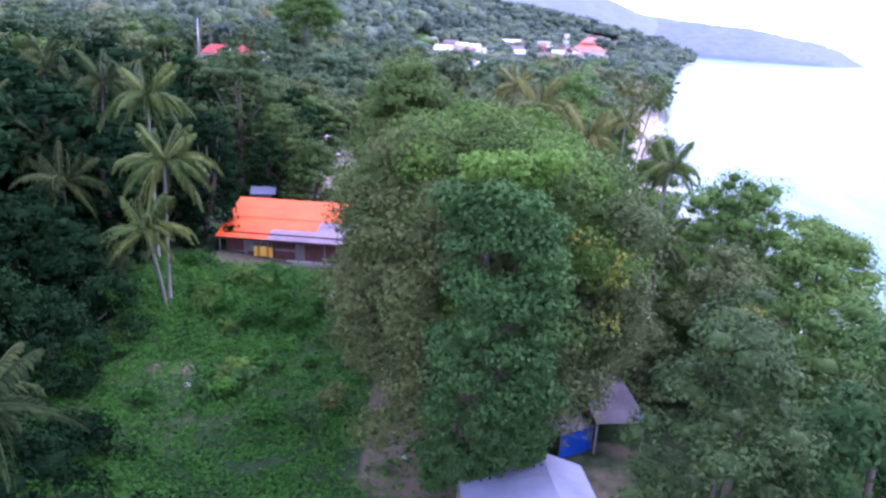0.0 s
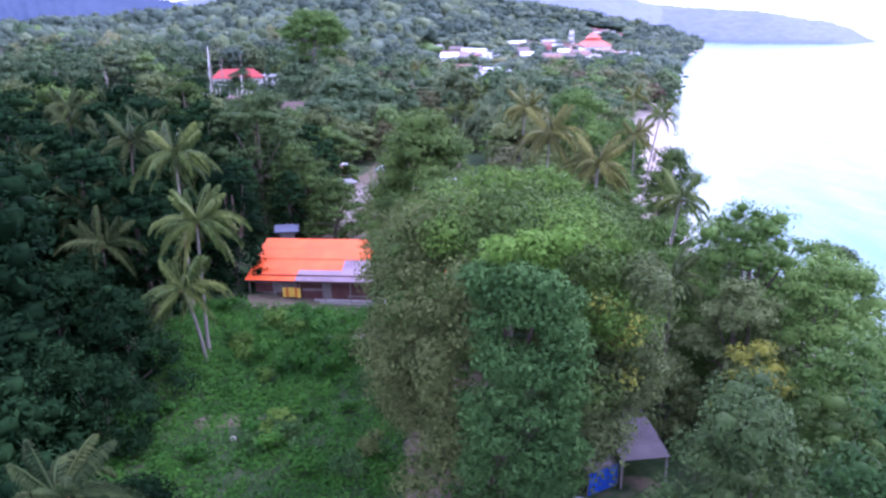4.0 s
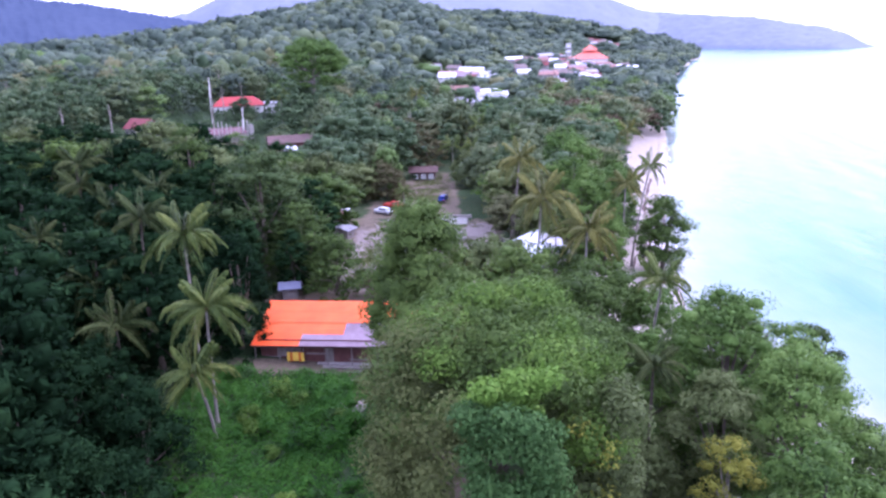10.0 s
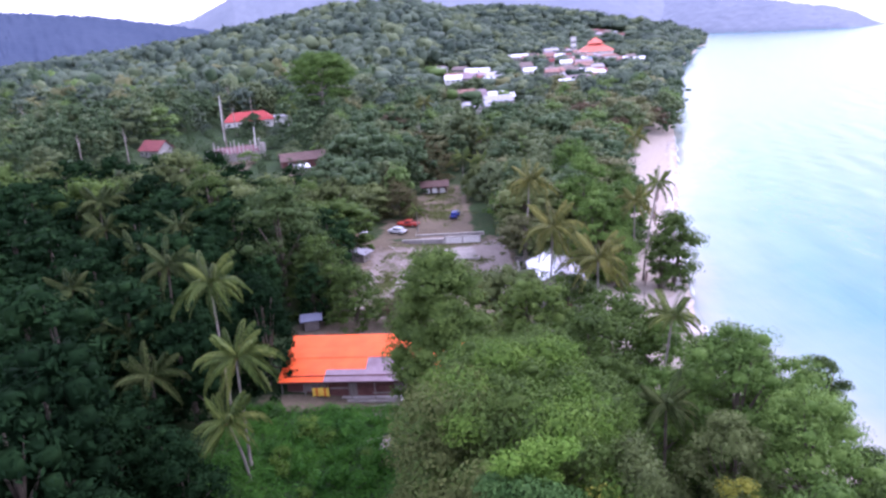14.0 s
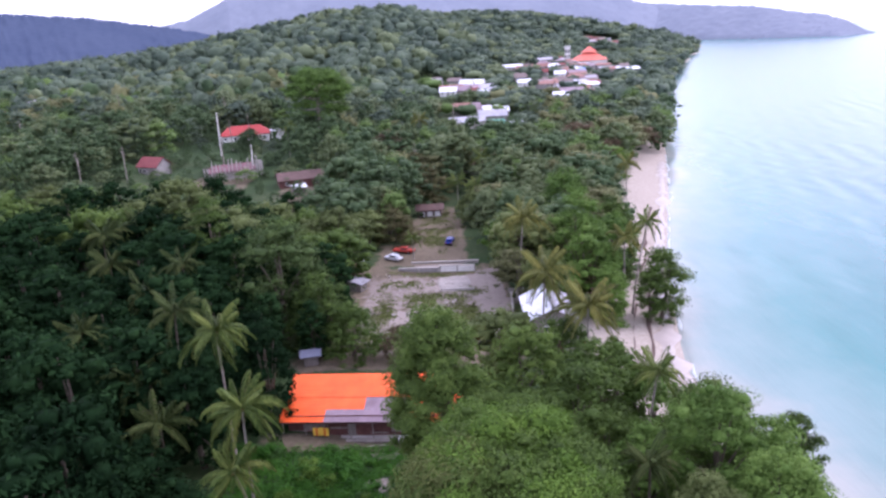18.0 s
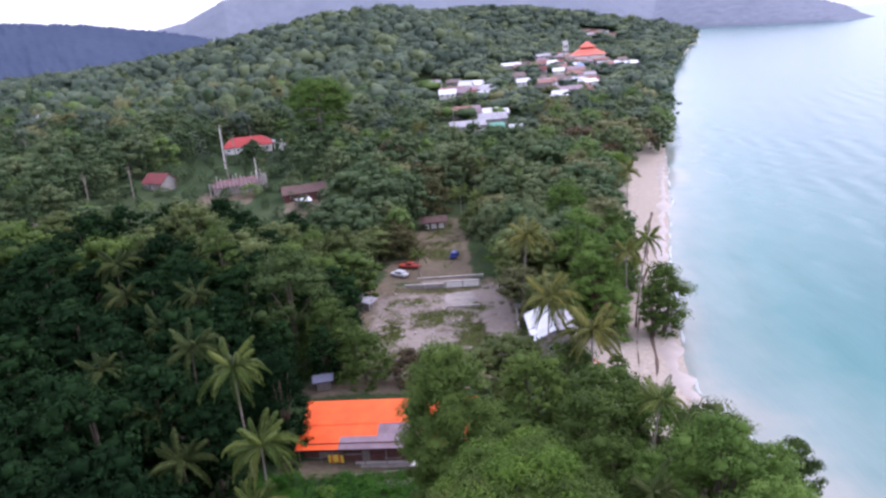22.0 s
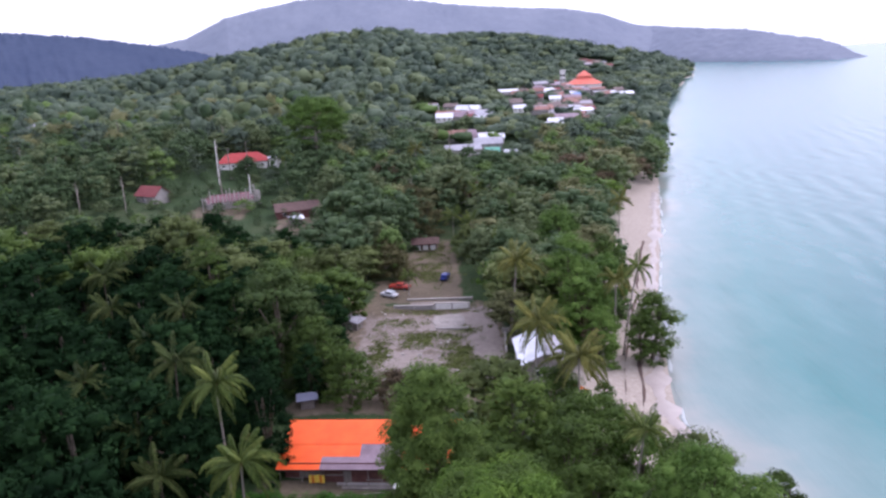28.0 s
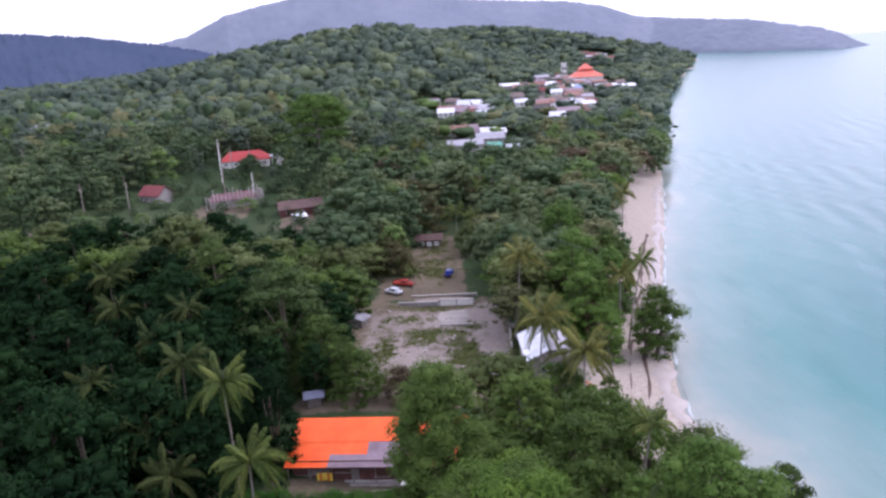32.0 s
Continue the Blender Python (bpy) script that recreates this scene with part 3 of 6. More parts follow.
def worn(x, y, areas):
    m = 0 * x
    for cx, cy, hx, hy, k in areas:
        q = np.maximum(np.abs(x - cx) / hx, np.abs(y - cy) / hy)
        m = np.maximum(m, k * np.clip((1.25 - q) / 0.5, 0, 1))
    return m.astype(np.float32)


co = np.empty(3 * len(ground.data.vertices), np.float32)
ground.data.vertices.foreach_get("co", co)
co = co.reshape(-1, 3)
for key, areas in (("bare_sand", SANDY), ("bare_earth", EARTHY)):
    ground.data.attributes.new(key, "FLOAT", "POINT").data.foreach_set("value", worn(co[:, 0], co[:, 1], areas))
tagged(ground, "forest floor, sandy along the low shore", "ground", kind="structure")
sea = sheet("water", graded(-3000, 4700, 30, 120, 6, 1.3), graded(-600, 4800, 0, 300, 8, 1.3), lambda x, y: 0 * x, sea_material())
co = np.empty(3 * len(sea.data.vertices), np.float32)
sea.data.vertices.foreach_get("co", co)
co = co.reshape(-1, 3)
sea.data.attributes.new("depth", "FLOAT", "POINT").data.foreach_set("value", np.clip((co[:, 0] - np.interp(co[:, 1], COAST_Y, COAST_X)) / 75, 0, 1).astype(np.float32))
tagged(sea, "calm turquoise sea with low swell", "sea", kind="structure")


def far_hill(name, knots, depth, seed, mat, label, side=None):
    """A wooded ridge far off: knots are x, y and height along the crest."""
    rng = np.random.default_rng(seed)
    k = np.array(knots, float)
    s = np.linspace(0, len(k) - 1, 420)
    line = np.stack([np.interp(s, np.arange(len(k)), k[:, n]) for n in range(3)], 1)
    rough = np.convolve(rng.normal(0, 1, 480), np.hanning(15) / 8, "same")[30:450]
    tall = np.clip(line[:, 2] / 60, 0.1, 1)
    line[:, 2] = np.maximum(line[:, 2] + rough * 3 * tall, 0)
    fringe = rng.uniform(-1, 1, len(s)) * 2.2 * tall
    toward = -line[:, :2] / np.linalg.norm(line[:, :2], axis=1)[:, None]
    if side is not None:
        toward = np.repeat(np.array([side]), len(line), 0)
    rows = []
    for q in np.linspace(0, 1, 22):
        row = line.copy()
        row[:, :2] += toward * depth * q * (0.35 + 0.65 * line[:, 2:3] / max(line[:, 2].max(), 1))
        row[:, 2] = line[:, 2] * (1 - q) ** 0.8 + fringe * (q == 0) + np.convolve(rng.normal(0, 1, len(s)), np.hanning(11) / 3, "same") * 2.0 * (0 < q < 1) * tall - 2.0 * (q == 1)
        rows.append(row)
    back = line.copy()
    back[:, :2] -= toward * depth * 0.7
    back[:, 2] = -2
    v = np.concatenate([back, *rows])
    n, r = len(s), len(rows) + 1
    i, j = np.meshgrid(np.arange(r - 1), np.arange(n - 1), indexing="ij")
    a = (i * n + j).ravel()
    ob = new(name, np_mesh(name, v, np.stack([a, a + 1, a + n + 1, a + n], 1), mat, True))
    return tagged(ob, label, "hill", kind="structure")


# Distance haze is mixed into both hill colours as violet and blue.
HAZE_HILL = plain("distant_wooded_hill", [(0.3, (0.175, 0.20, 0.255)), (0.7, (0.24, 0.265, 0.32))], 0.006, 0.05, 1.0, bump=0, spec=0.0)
HAZE_BLUE_HILL = plain("haze_blue_hill", [(0.3, (0.05, 0.068, 0.115)), (0.7, (0.07, 0.09, 0.14))], 0.01, 0.08, 1.0, bump=0, spec=0.0)
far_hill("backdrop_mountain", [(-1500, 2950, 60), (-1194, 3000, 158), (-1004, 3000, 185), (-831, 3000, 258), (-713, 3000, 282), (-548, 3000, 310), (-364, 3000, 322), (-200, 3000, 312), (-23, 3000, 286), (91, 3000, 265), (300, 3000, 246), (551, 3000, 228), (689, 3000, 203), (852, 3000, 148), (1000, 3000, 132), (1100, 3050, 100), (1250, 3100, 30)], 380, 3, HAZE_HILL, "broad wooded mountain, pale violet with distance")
far_hill("backdrop_hill", [(-1900, 1500, 200), (-1250, 1450, 182), (-1050, 1450, 172), (-940, 1470, 168), (-870, 1480, 152), (-760, 1520, 142), (-600, 1560, 118), (-480, 1600, 90)], 500, 4, HAZE_BLUE_HILL, "wooded hill far inland, dark blue with distance haze")
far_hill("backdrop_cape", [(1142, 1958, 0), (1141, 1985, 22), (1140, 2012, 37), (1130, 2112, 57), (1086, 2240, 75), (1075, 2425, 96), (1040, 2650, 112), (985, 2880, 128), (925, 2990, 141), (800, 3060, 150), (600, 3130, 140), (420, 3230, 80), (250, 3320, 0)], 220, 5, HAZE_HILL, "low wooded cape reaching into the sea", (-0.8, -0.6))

# ---- trees as arrays: near ones become things, far ones one mesh ----
def crown_and_trunk(seed, height, radius, depth, count, n_leaves, leaf, flat=0.7, size=0.36, limbs=7, fill=0.5, cuts=2):
    rng = np.random.default_rng(seed)
    blobs = crown_blobs(rng, height, radius, depth, count, flat, size)
    c, nrm = shell(rng, n_leaves, blobs)
    crown = joined([leaves(rng, c, nrm + np.array([0, 0, 0.5]), leaf), cores(blobs, fill, cuts)])
    lean = rng.normal(0, 0.03, 2) * height
    fork = height - depth * rng.uniform(0.75, 0.95)
    tr = height / 50 + 0.06
    pts = [(0, 0, -0.6), (lean[0] * 0.3, lean[1] * 0.3, fork * 0.5), (lean[0], lean[1], fork), (lean[0] * 1.2, lean[1] * 1.2, height - depth * 0.3)]
    pieces = [tube(pts, [tr * 1.35, tr, tr * 0.8, tr * 0.25], 7)]
    for k in range(limbs):
        b = blobs[int(rng.integers(0, len(blobs)))]
        s = np.array([lean[0], lean[1], fork * rng.uniform(0.8, 1.05)])
        e = np.array(b[:3])
        m = (s + e) / 2 + np.array([0, 0, rng.uniform(-0.6, 0.5)])
        pieces.append(tube([s, m, e], [tr * 0.5, tr * 0.33, tr * 0.12], 5))
    return joined(pieces), crown


KINDS = {
    "dusky": ("round-crowned tree with dense dull green leaves", 13, 5.6, 8, 26, 0.7, BARK),
    "deep": ("tall dark green forest tree with a dense crown", 16, 5.0, 11, 26, 0.75, BARK),
    "mango": ("mango tree with a rounded dark green crown", 14, 6.5, 9, 30, 0.7, BARK),
    "bright": ("leafy tree with fresh light green leaves", 13, 5.0, 8, 22, 0.55, PALE_BARK),
    "olive": ("airy tree with olive green leaves", 12, 5.2, 7, 20, 0.6, PALE_BARK),
    "brown": ("bare-looking tree with dry reddish leaves", 11, 4.6, 5, 16, 0.5, PALE_BARK),
}
# Copies of four kinds wearing the haze-lightened leaf colours.
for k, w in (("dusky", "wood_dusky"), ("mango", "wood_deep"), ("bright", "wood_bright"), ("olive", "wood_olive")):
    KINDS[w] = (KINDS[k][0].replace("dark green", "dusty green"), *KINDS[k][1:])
PROTO, LOD = {}, {}
for n, (k, (label, h, r, d, cnt, fl, bark)) in enumerate(KINDS.items()):
    PROTO[k] = []
    for v in range(2):
        (tv, tf), (cv, cf) = crown_and_trunk(40 + 2 * n + v, h, r, d, int(cnt * 1.5), 1900, 0.34, fl, 0.27, cuts=1, fill=0.66)
        t = thing("tree", 0, -300, 0, 0, label, "tree")
        child("trunk", np_mesh("trunk", tv, tf, bark, True), t)
        child("crown", np_mesh("crown", cv, cf, LEAF[k], True), t)
        PROTO[k].append((t, h))
    LOD[k] = (crown_and_trunk(70 + n, h, r, d, int(cnt * 0.9), 540, 0.42, 0.9, 0.3, limbs=3, fill=0.6, cuts=1)[1], h)


def plant(kind, x, y, top, wide=1.0, turn=0.0, variant=0, label=""):
    """One tree of a kind, its top at the height top over the sea."""
    t, h = PROTO[kind][variant]
    gz = ground_z(x, y)
    s = (top - gz) / h
    m = pose(x, y, gz, 0, 0, turn) @ Matrix.Diagonal((s * wide, s * wide, s, 1))
    ob = copy_thing(t, m)
    ob.matrix_basis = m
    if label:
        ob["label"] = label
    return ob


def hero(name, x, y, top, radius, depth, count, n, leaf, kind, label, seed, bark=BARK, flat=0.7, size=0.3, limbs=9, fill=0.42):
    gz = ground_z(x, y)
    t = thing(name, x, y, gz, 0, label, "tree")
    (tv, tf), (cv, cf) = crown_and_trunk(seed, top - gz, radius, depth, int(count * 1.7), int(n * 0.86), leaf * 1.08, flat, size * 0.74, limbs, fill)
    child("trunk", np_mesh("trunk", tv, tf, bark, True), t)
    child("crown", np_mesh("crown", cv, cf, LEAF[kind], True), t)
    return t


def spray(name, parent, blobs, n, leaf, kind, seed, label="", low=-0.9, solid=True, fill=0.34):
    rng = np.random.default_rng(seed)
    c, nrm = shell(rng, n, blobs, low)
    v, f = leaves(rng, c, nrm + np.array([0, 0, 0.3]), leaf)
    if solid:
        v, f = joined([(v, f), cores(blobs, fill)])
    return child(name, np_mesh(name, v, f, LEAF[kind], True), parent, None, label)


# ---- the great tree over the sheds: x, y local to its foot ----
BX, BY = 3.4, 40.0
big = thing("mango_tree", BX, BY, ground_z(BX, BY), 0, "huge old mango tree hung with climbers", "tree")
r0 = np.random.default_rng(31)
(tv, tf), _ = crown_and_trunk(21, 19.0, 7.0, 13, 60, 40, 0.135, 0.8, 0.17, 16)
child("trunk", np_mesh("trunk", tv, tf, BARK, True), big)
BIG_TOP, BIG_RX, BIG_RY = 20.6, 7.9, 10.6


def great_clump(turn, q, rr):
    """A clump on the broad dome: q runs from the crown's top (0) down to its rim (1) and on to its hanging skirt (2)."""
    up = min(q, 1.0) * math.pi / 2
    out, z = math.sin(up) ** 0.85, 13.0 + (BIG_TOP - 13.0) * max(math.cos(up), 0) ** 0.8
    if q > 1:
        out, z = 1.0 - 0.16 * (q - 1), 13.0 - 6.5 * (q - 1)
    return (0.3 + BIG_RX * out * math.cos(turn) + r0.uniform(-0.4, 0.4), 0.6 + BIG_RY * out * math.sin(turn) + r0.uniform(-0.4, 0.4), z + r0.uniform(-1.3, 0.5), rr, rr * r0.uniform(0.85, 1.1), rr * r0.uniform(0.62, 0.8))


dull, fresh, deep, drooping = [], [], [], []
for k in range(330):
    turn, q = k * 2.39996, 0.06 + 1.75 * (k / 330) ** 0.8
    c = great_clump(turn, q, r0.choice([0.75, 1.1, 1.5, 2.1]) * r0.uniform(0.9, 1.15))
    if abs(c[0]) < 2.9 and c[1] < -6.5 and q > 0.6:
        continue
    if c[0] < -2.4 and c[1] < 3 and (q > 0.75 or r0.random() < 0.35):
        drooping.append(c)
    elif q < 1.05 and (r0.random() < 0.75 if c[0] > -1 else r0.random() < 0.3):
        (fresh if r0.random() < 0.55 else deep).append(c)
    elif q < 0.8:
        deep.append(c)
    else:
        dull.append(c)
spray("crown", big, dull, 38000, 0.15, "dusky", 21)
spray("upper_crown", big, fresh, 31000, 0.14, "bright", 32, "fresh green leaves over the crown")
spray("upper_crown", big, deep, 30000, 0.14, "mango", 39, "dark green leaves over the crown")
drooping += [(-6.3 + r0.uniform(-1.0, 2.4), -5.5 + r0.uniform(-1.5, 3), 4.5 + 1.25 * k + r0.uniform(-0.5, 0.5), 1.5, 1.5, 1.2) for k in range(8)]
drooping += [(-3.2 + r0.uniform(-1.0, 1.0), -8.8 + r0.uniform(-0.8, 0.8), 7.5 + 1.3 * k, 1.35, 1.3, 1.2) for k in range(9)]
spray("hanging_foliage", big, drooping, 36000, 0.13, "olive", 33, "drooping olive green branches")
vine = []
for k in range(150):
    a, q = r0.uniform(-1.6, 1.6), k / 150
    rr = r0.uniform(0.5, 1.15)
    vine.append((0.1 + (2.6 - 0.3 * q) * math.sin(a) + r0.uniform(-0.3, 0.3), -5.0 - 4.9 * min(1, q * 2.2) - 1.3 * math.cos(a), 0.8 + 18.6 * q, rr, rr * 0.9, rr * 0.6))
spray("climbing_vine", big, vine, 44000, 0.14, "vine", 34, "thick curtain of deep green climbing vines")
spray("young_foliage", big, [(0.4 + r0.uniform(-1.9, 1.9), -9.3 + r0.uniform(-0.9, 0.9), 19.4 + r0.uniform(-1.5, 1.2), 0.95, 0.9, 0.55) for _ in range(13)], 4200, 0.16, "young", 35, "bright green shoots")
spray("young_foliage", big, [(5.4 + r0.uniform(-1.4, 1.2), r0.uniform(-5, 2), 18.6 + r0.uniform(-1.0, 0.8), 0.9, 0.9, 0.5) for _ in range(8)], 2200, 0.16, "young", 38, "bright green shoots")
spray("yellow_foliage", big, [(5.0 + r0.uniform(-0.9, 1.2), -8.0 + r0.uniform(-1.2, 1), 14.6 + r0.uniform(-2.6, 2.2), 0.8, 0.8, 0.55) for _ in range(9)], 420, 0.13, "yellow", 36, "yellowing leaves", solid=False)
right_side = [(6.1 + r0.uniform(-1.3, 1.1), -5.6 + r0.uniform(-2.0, 2), 12.0 + r0.uniform(-1, 5.5), 1.4, 1.4, 1.1) for _ in range(18)]
spray("side_foliage", big, right_side, 16000, 0.14, "dusky", 37)
for k in range(5):
    a = r0.uniform(0, 1, 3)
    p = np.array([-2.6 + a[0] * 1.4, -9.9, 7.0 + a[1] * 3])
    e = p + np.array([r0.uniform(-0.9, 0.6), r0.uniform(-0.5, 0.1), r0.uniform(-1.3, -0.4)])
    child("bare_branch", np_mesh("bare_branch", *tube([p, (p + e) / 2 + r0.normal(0, 0.22, 3), e], [0.05, 0.035, 0.015], 5), BARK), big, None, "bare crooked branch")

# ---- trees that stand out ----
hero("tree", -1.9, 62, 26.4, 5.8, 19, 80, 62000, 0.165, "mango", "tall leafy tree beside the orange-roofed house", 51, flat=0.75, size=0.32, fill=0.52)
hero("tree", 10.6, 20.8, 21.2, 4.0, 19.5, 66, 38000, 0.10, "shade", "tall tree with dull green narrow drooping leaves", 52, size=0.27, limbs=5, fill=0.5)
hero("tree", 20.8, 33.0, 13.6, 5.4, 10, 40, 14000, 0.13, "mango", "spreading dark green tree below the taller ones", 118, size=0.27)
hero("tree", 15.6, 20.6, 19.9, 4.2, 15, 42, 16000, 0.13, "vine", "leafy tree with large light green leaves", 53, size=0.3)
hero("tree", 24.5, 36.5, 15.2, 5.4, 10, 34, 14000, 0.14, "lush", "leafy tree with fresh mid green leaves", 54, size=0.28)
hero("tree", 20.3, 40.5, 12.9, 2.6, 7, 14, 4200, 0.115, "yellow", "small tree with golden yellow leaves", 55, PALE_BARK)
hero("tree", 21.6, 46, 15.4, 4.8, 10, 32, 13000, 0.14, "dusky", "tree with mixed olive and yellowing leaves", 80, size=0.28)
hero("tree", 25.4, 55, 19.2, 6.6, 14, 50, 22000, 0.145, "lush", "broad round-crowned shore tree", 56, size=0.26)
hero("tree", 29.0, 65, 14.5, 6.0, 11, 46, 15000, 0.16, "dusky", "broad round-crowned shore tree with dull leaves", 81, size=0.27)
hero("tree", 28.0, 46.2, 17.2, 5.6, 13, 46, 20000, 0.145, "lush", "shore tree with fresh green leaves", 57, size=0.27)
hero("tree", 31.0, 53.5, 15.8, 4.4, 12, 40, 15000, 0.15, "lush", "shore tree with fresh green leaves", 101, size=0.28)
hero("tree", 34.2, 56, 14.6, 3.2, 9, 26, 8000, 0.15, "mango", "slim dark shore tree standing over the others", 82, size=0.28)
hero("tree", 32.0, 40, 12.5, 4.6, 10, 36, 12000, 0.15, "mango", "dense dark green shore tree", 58, size=0.28)
hero("tree", 27.0, 27, 13.5, 5.5, 10, 32, 10000, 0.15, "mango", "dense dark green tree", 60)
hero("tree", 14.5, 66, 17.2, 5.0, 11, 34, 9000, 0.18, "mango", "dark green tree between house and shore", 98)
hero("tree", 23.5, 70, 14.0, 5.4, 11, 36, 9000, 0.18, "lush", "leafy tree near the beach", 99)
hero("tree", 19.0, 55.5, 14.8, 4.6, 11, 36, 11000, 0.15, "lush", "leafy green tree under a palm", 100)
for n, (x, y, top, r) in enumerate([(35.5, 50, 8.5, 3.4), (33.5, 62.5, 9.0, 3.6), (29.5, 71, 10.5, 4.0), (35.0, 43, 8.5, 3.6), (37.5, 37, 7.5, 3.4), (30.0, 60, 12.5, 4.2)]):
    hero("tree", x, y, top, r, top - 2.5, 30, 7500, 0.16, ["mango", "lush"][n % 2], "low dense shore tree", 110 + n)
hero("tree", 12.6, 51.5, 12.5, 4.6, 11, 40, 14000, 0.15, "mango", "dark leafy tree behind the sheds", 83)
hero("tree", 16.2, 45.5, 9.0, 3.2, 8, 30, 9000, 0.13, "dusky", "low leafy tree beside the sheds", 91)
hero("tree", 9.5, 46.5, 9.5, 3.4, 8, 30, 9000, 0.13, "mango", "low dark tree behind the sheds", 92)
hero("tree", -12.8, 163, 13.5, 6.4, 12, 34, 7000, 0.28, "tan", "spreading olive green tree at the sandy yard", 93)
hero("tree", 7.5, 178, 13.5, 5.0, 10, 30, 6000, 0.3, "dusky", "grey-green tree beside the dry yard", 94)
hero("tree", 15.5, 60, 15.0, 5.4, 11, 34, 10000, 0.17, "mango", "dark green tree behind the great tree", 84)
hero("tree", 9.5, 76, 18.0, 6.5, 12, 36, 8100, 0.22, "mango", "dark mango tree behind the great tree", 61)
hero("tree", 18.0, 72, 16.8, 6.0, 11, 34, 7425, 0.22, "mango", "dark green tree near the beach", 62)
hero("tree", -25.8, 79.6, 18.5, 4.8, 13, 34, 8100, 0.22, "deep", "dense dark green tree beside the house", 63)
hero("tree", -29, 107, 26.5, 9.0, 17, 56, 12825, 0.24, "shade", "very large spreading tree with dull dark green leaves", 64, size=0.27)
hero("tree", -42.5, 115, 28.5, 5.5, 18, 36, 8775, 0.26, "mango", "tall tree with layered green leaves", 65, flat=0.5)
hero("tree", 26.0, 128, 23.0, 7.5, 18, 54, 14000, 0.23, "lush", "broad green tree beside the beach", 66, size=0.28)
hero("tree", 26.0, 118.5, 17.0, 5.0, 13, 30, 6075, 0.24, "lush", "leafy green tree above the beach", 67)
hero("tree", 39.2, 115.5, 14.2, 4.1, 10, 15, 9000, 0.2, "mango", "dark wind-bent tree leaning over the beach", 68, flat=0.7, size=0.5)
hero("tree", 36.6, 113.5, 10.6, 3.0, 7, 10, 4500, 0.2, "mango", "small dark tree leaning over the beach", 119, flat=0.7, size=0.5)
hero("tree", 29.5, 119, 14.5, 4.4, 12, 36, 9000, 0.22, "lush", "leafy tree at the edge of the beach", 95)
hero("tree", 34.5, 133, 17.0, 5.6, 13, 38, 9000, 0.24, "lush", "leafy tree at the edge of the beach", 96)
hero("tree", 38.0, 149, 16.5, 5.6, 13, 38, 8000, 0.26, "mango", "leafy green tree at the edge of the beach", 97)
hero("tree", 30.0, 165, 20.5, 6.5, 15, 40, 8000, 0.3, "lush", "broad green tree beside the beach", 69)
hero("tree", 28.6, 113.2, 12.5, 4.2, 11, 34, 7000, 0.2, "lush", "bushy tree reaching down to the beach", 124)
hero("tree", 15.5, 83.5, 15.4, 4.8, 10, 34, 8000, 0.18, "mango", "dark green tree before the beach house", 125)
hero("tree", 21.5, 79.5, 12.5, 4.4, 9, 32, 7500, 0.18, "mango", "dark green tree near the beach", 126)
hero("tree", 26.0, 98.0, 5.2, 1.5, 3, 9, 1600, 0.16, "mango", "small dark tree standing alone on the sand", 127, size=0.45)
hero("tree", 62.0, 238, 13.0, 4.5, 9, 20, 2970, 0.32, "bright", "tree with open branches above the sand", 70, flat=0.45)
hero("tree", -20.5, 263, 20.5, 8.0, 10, 30, 4725, 0.40, "brown", "domed tree with dry reddish twigs", 71, PALE_BARK)
hero("tree", -55, 318, 44.5, 17.0, 17, 60, 20000, 0.42, "lush", "very tall broad tree rising over the forest", 72, PALE_BARK, 0.6, size=0.24)
hero("tree", -10, 226, 17.5, 7.5, 11, 34, 6000, 0.34, "tan", "spreading dry olive tree behind the yard", 120)
hero("tree", 24, 205, 17.0, 6.5, 12, 34, 6000, 0.34, "lush", "leafy green tree near the beach", 121)
hero("tree", -38, 262, 21.0, 7.0, 14, 34, 5500, 0.38, "wood_bright", "leafy light green tree below the tall one", 122)
hero("tree", -84, 303, 20.5, 6.0, 10, 30, 5000, 0.38, "wood_deep", "dark tree in front of the red-roofed house", 123)
hero("tree", -15, 173, 15.5, 6.8, 13, 28, 5400, 0.32, "tan", "spreading olive green tree at the sandy yard", 73)
hero("tree", -4, 207, 16.0, 6.6, 13, 28, 4725, 0.34, "tan", "spreading olive green tree at the sandy yard", 74)
hero("tree", -16.0, 98.0, 13.5, 5.2, 10, 34, 9000, 0.2, "mango", "dark tree behind the orange-roofed house", 85)
hero("tree", -21.5, 103, 17.5, 5.6, 13, 36, 9000, 0.22, "mango", "dark tree at the yard's edge", 86)
hero("tree", -8.5, 97.5, 9.5, 3.8, 7, 24, 5000, 0.2, "brown", "low brownish tree behind the orange-roofed house", 87)
# Clearing-edge trees in deep leaves: shade is painted into their colour.
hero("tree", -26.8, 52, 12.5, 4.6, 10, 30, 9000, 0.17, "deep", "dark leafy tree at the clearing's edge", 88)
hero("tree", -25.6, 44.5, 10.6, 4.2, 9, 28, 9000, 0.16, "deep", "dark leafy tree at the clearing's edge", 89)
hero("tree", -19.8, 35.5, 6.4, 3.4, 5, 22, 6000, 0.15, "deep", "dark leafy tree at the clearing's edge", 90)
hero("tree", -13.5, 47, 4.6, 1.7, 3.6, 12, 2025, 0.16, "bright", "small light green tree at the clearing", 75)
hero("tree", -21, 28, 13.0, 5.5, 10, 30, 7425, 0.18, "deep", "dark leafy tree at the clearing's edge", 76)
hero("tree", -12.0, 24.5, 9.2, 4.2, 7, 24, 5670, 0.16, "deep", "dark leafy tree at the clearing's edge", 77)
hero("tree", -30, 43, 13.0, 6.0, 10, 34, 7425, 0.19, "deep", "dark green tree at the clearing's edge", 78)
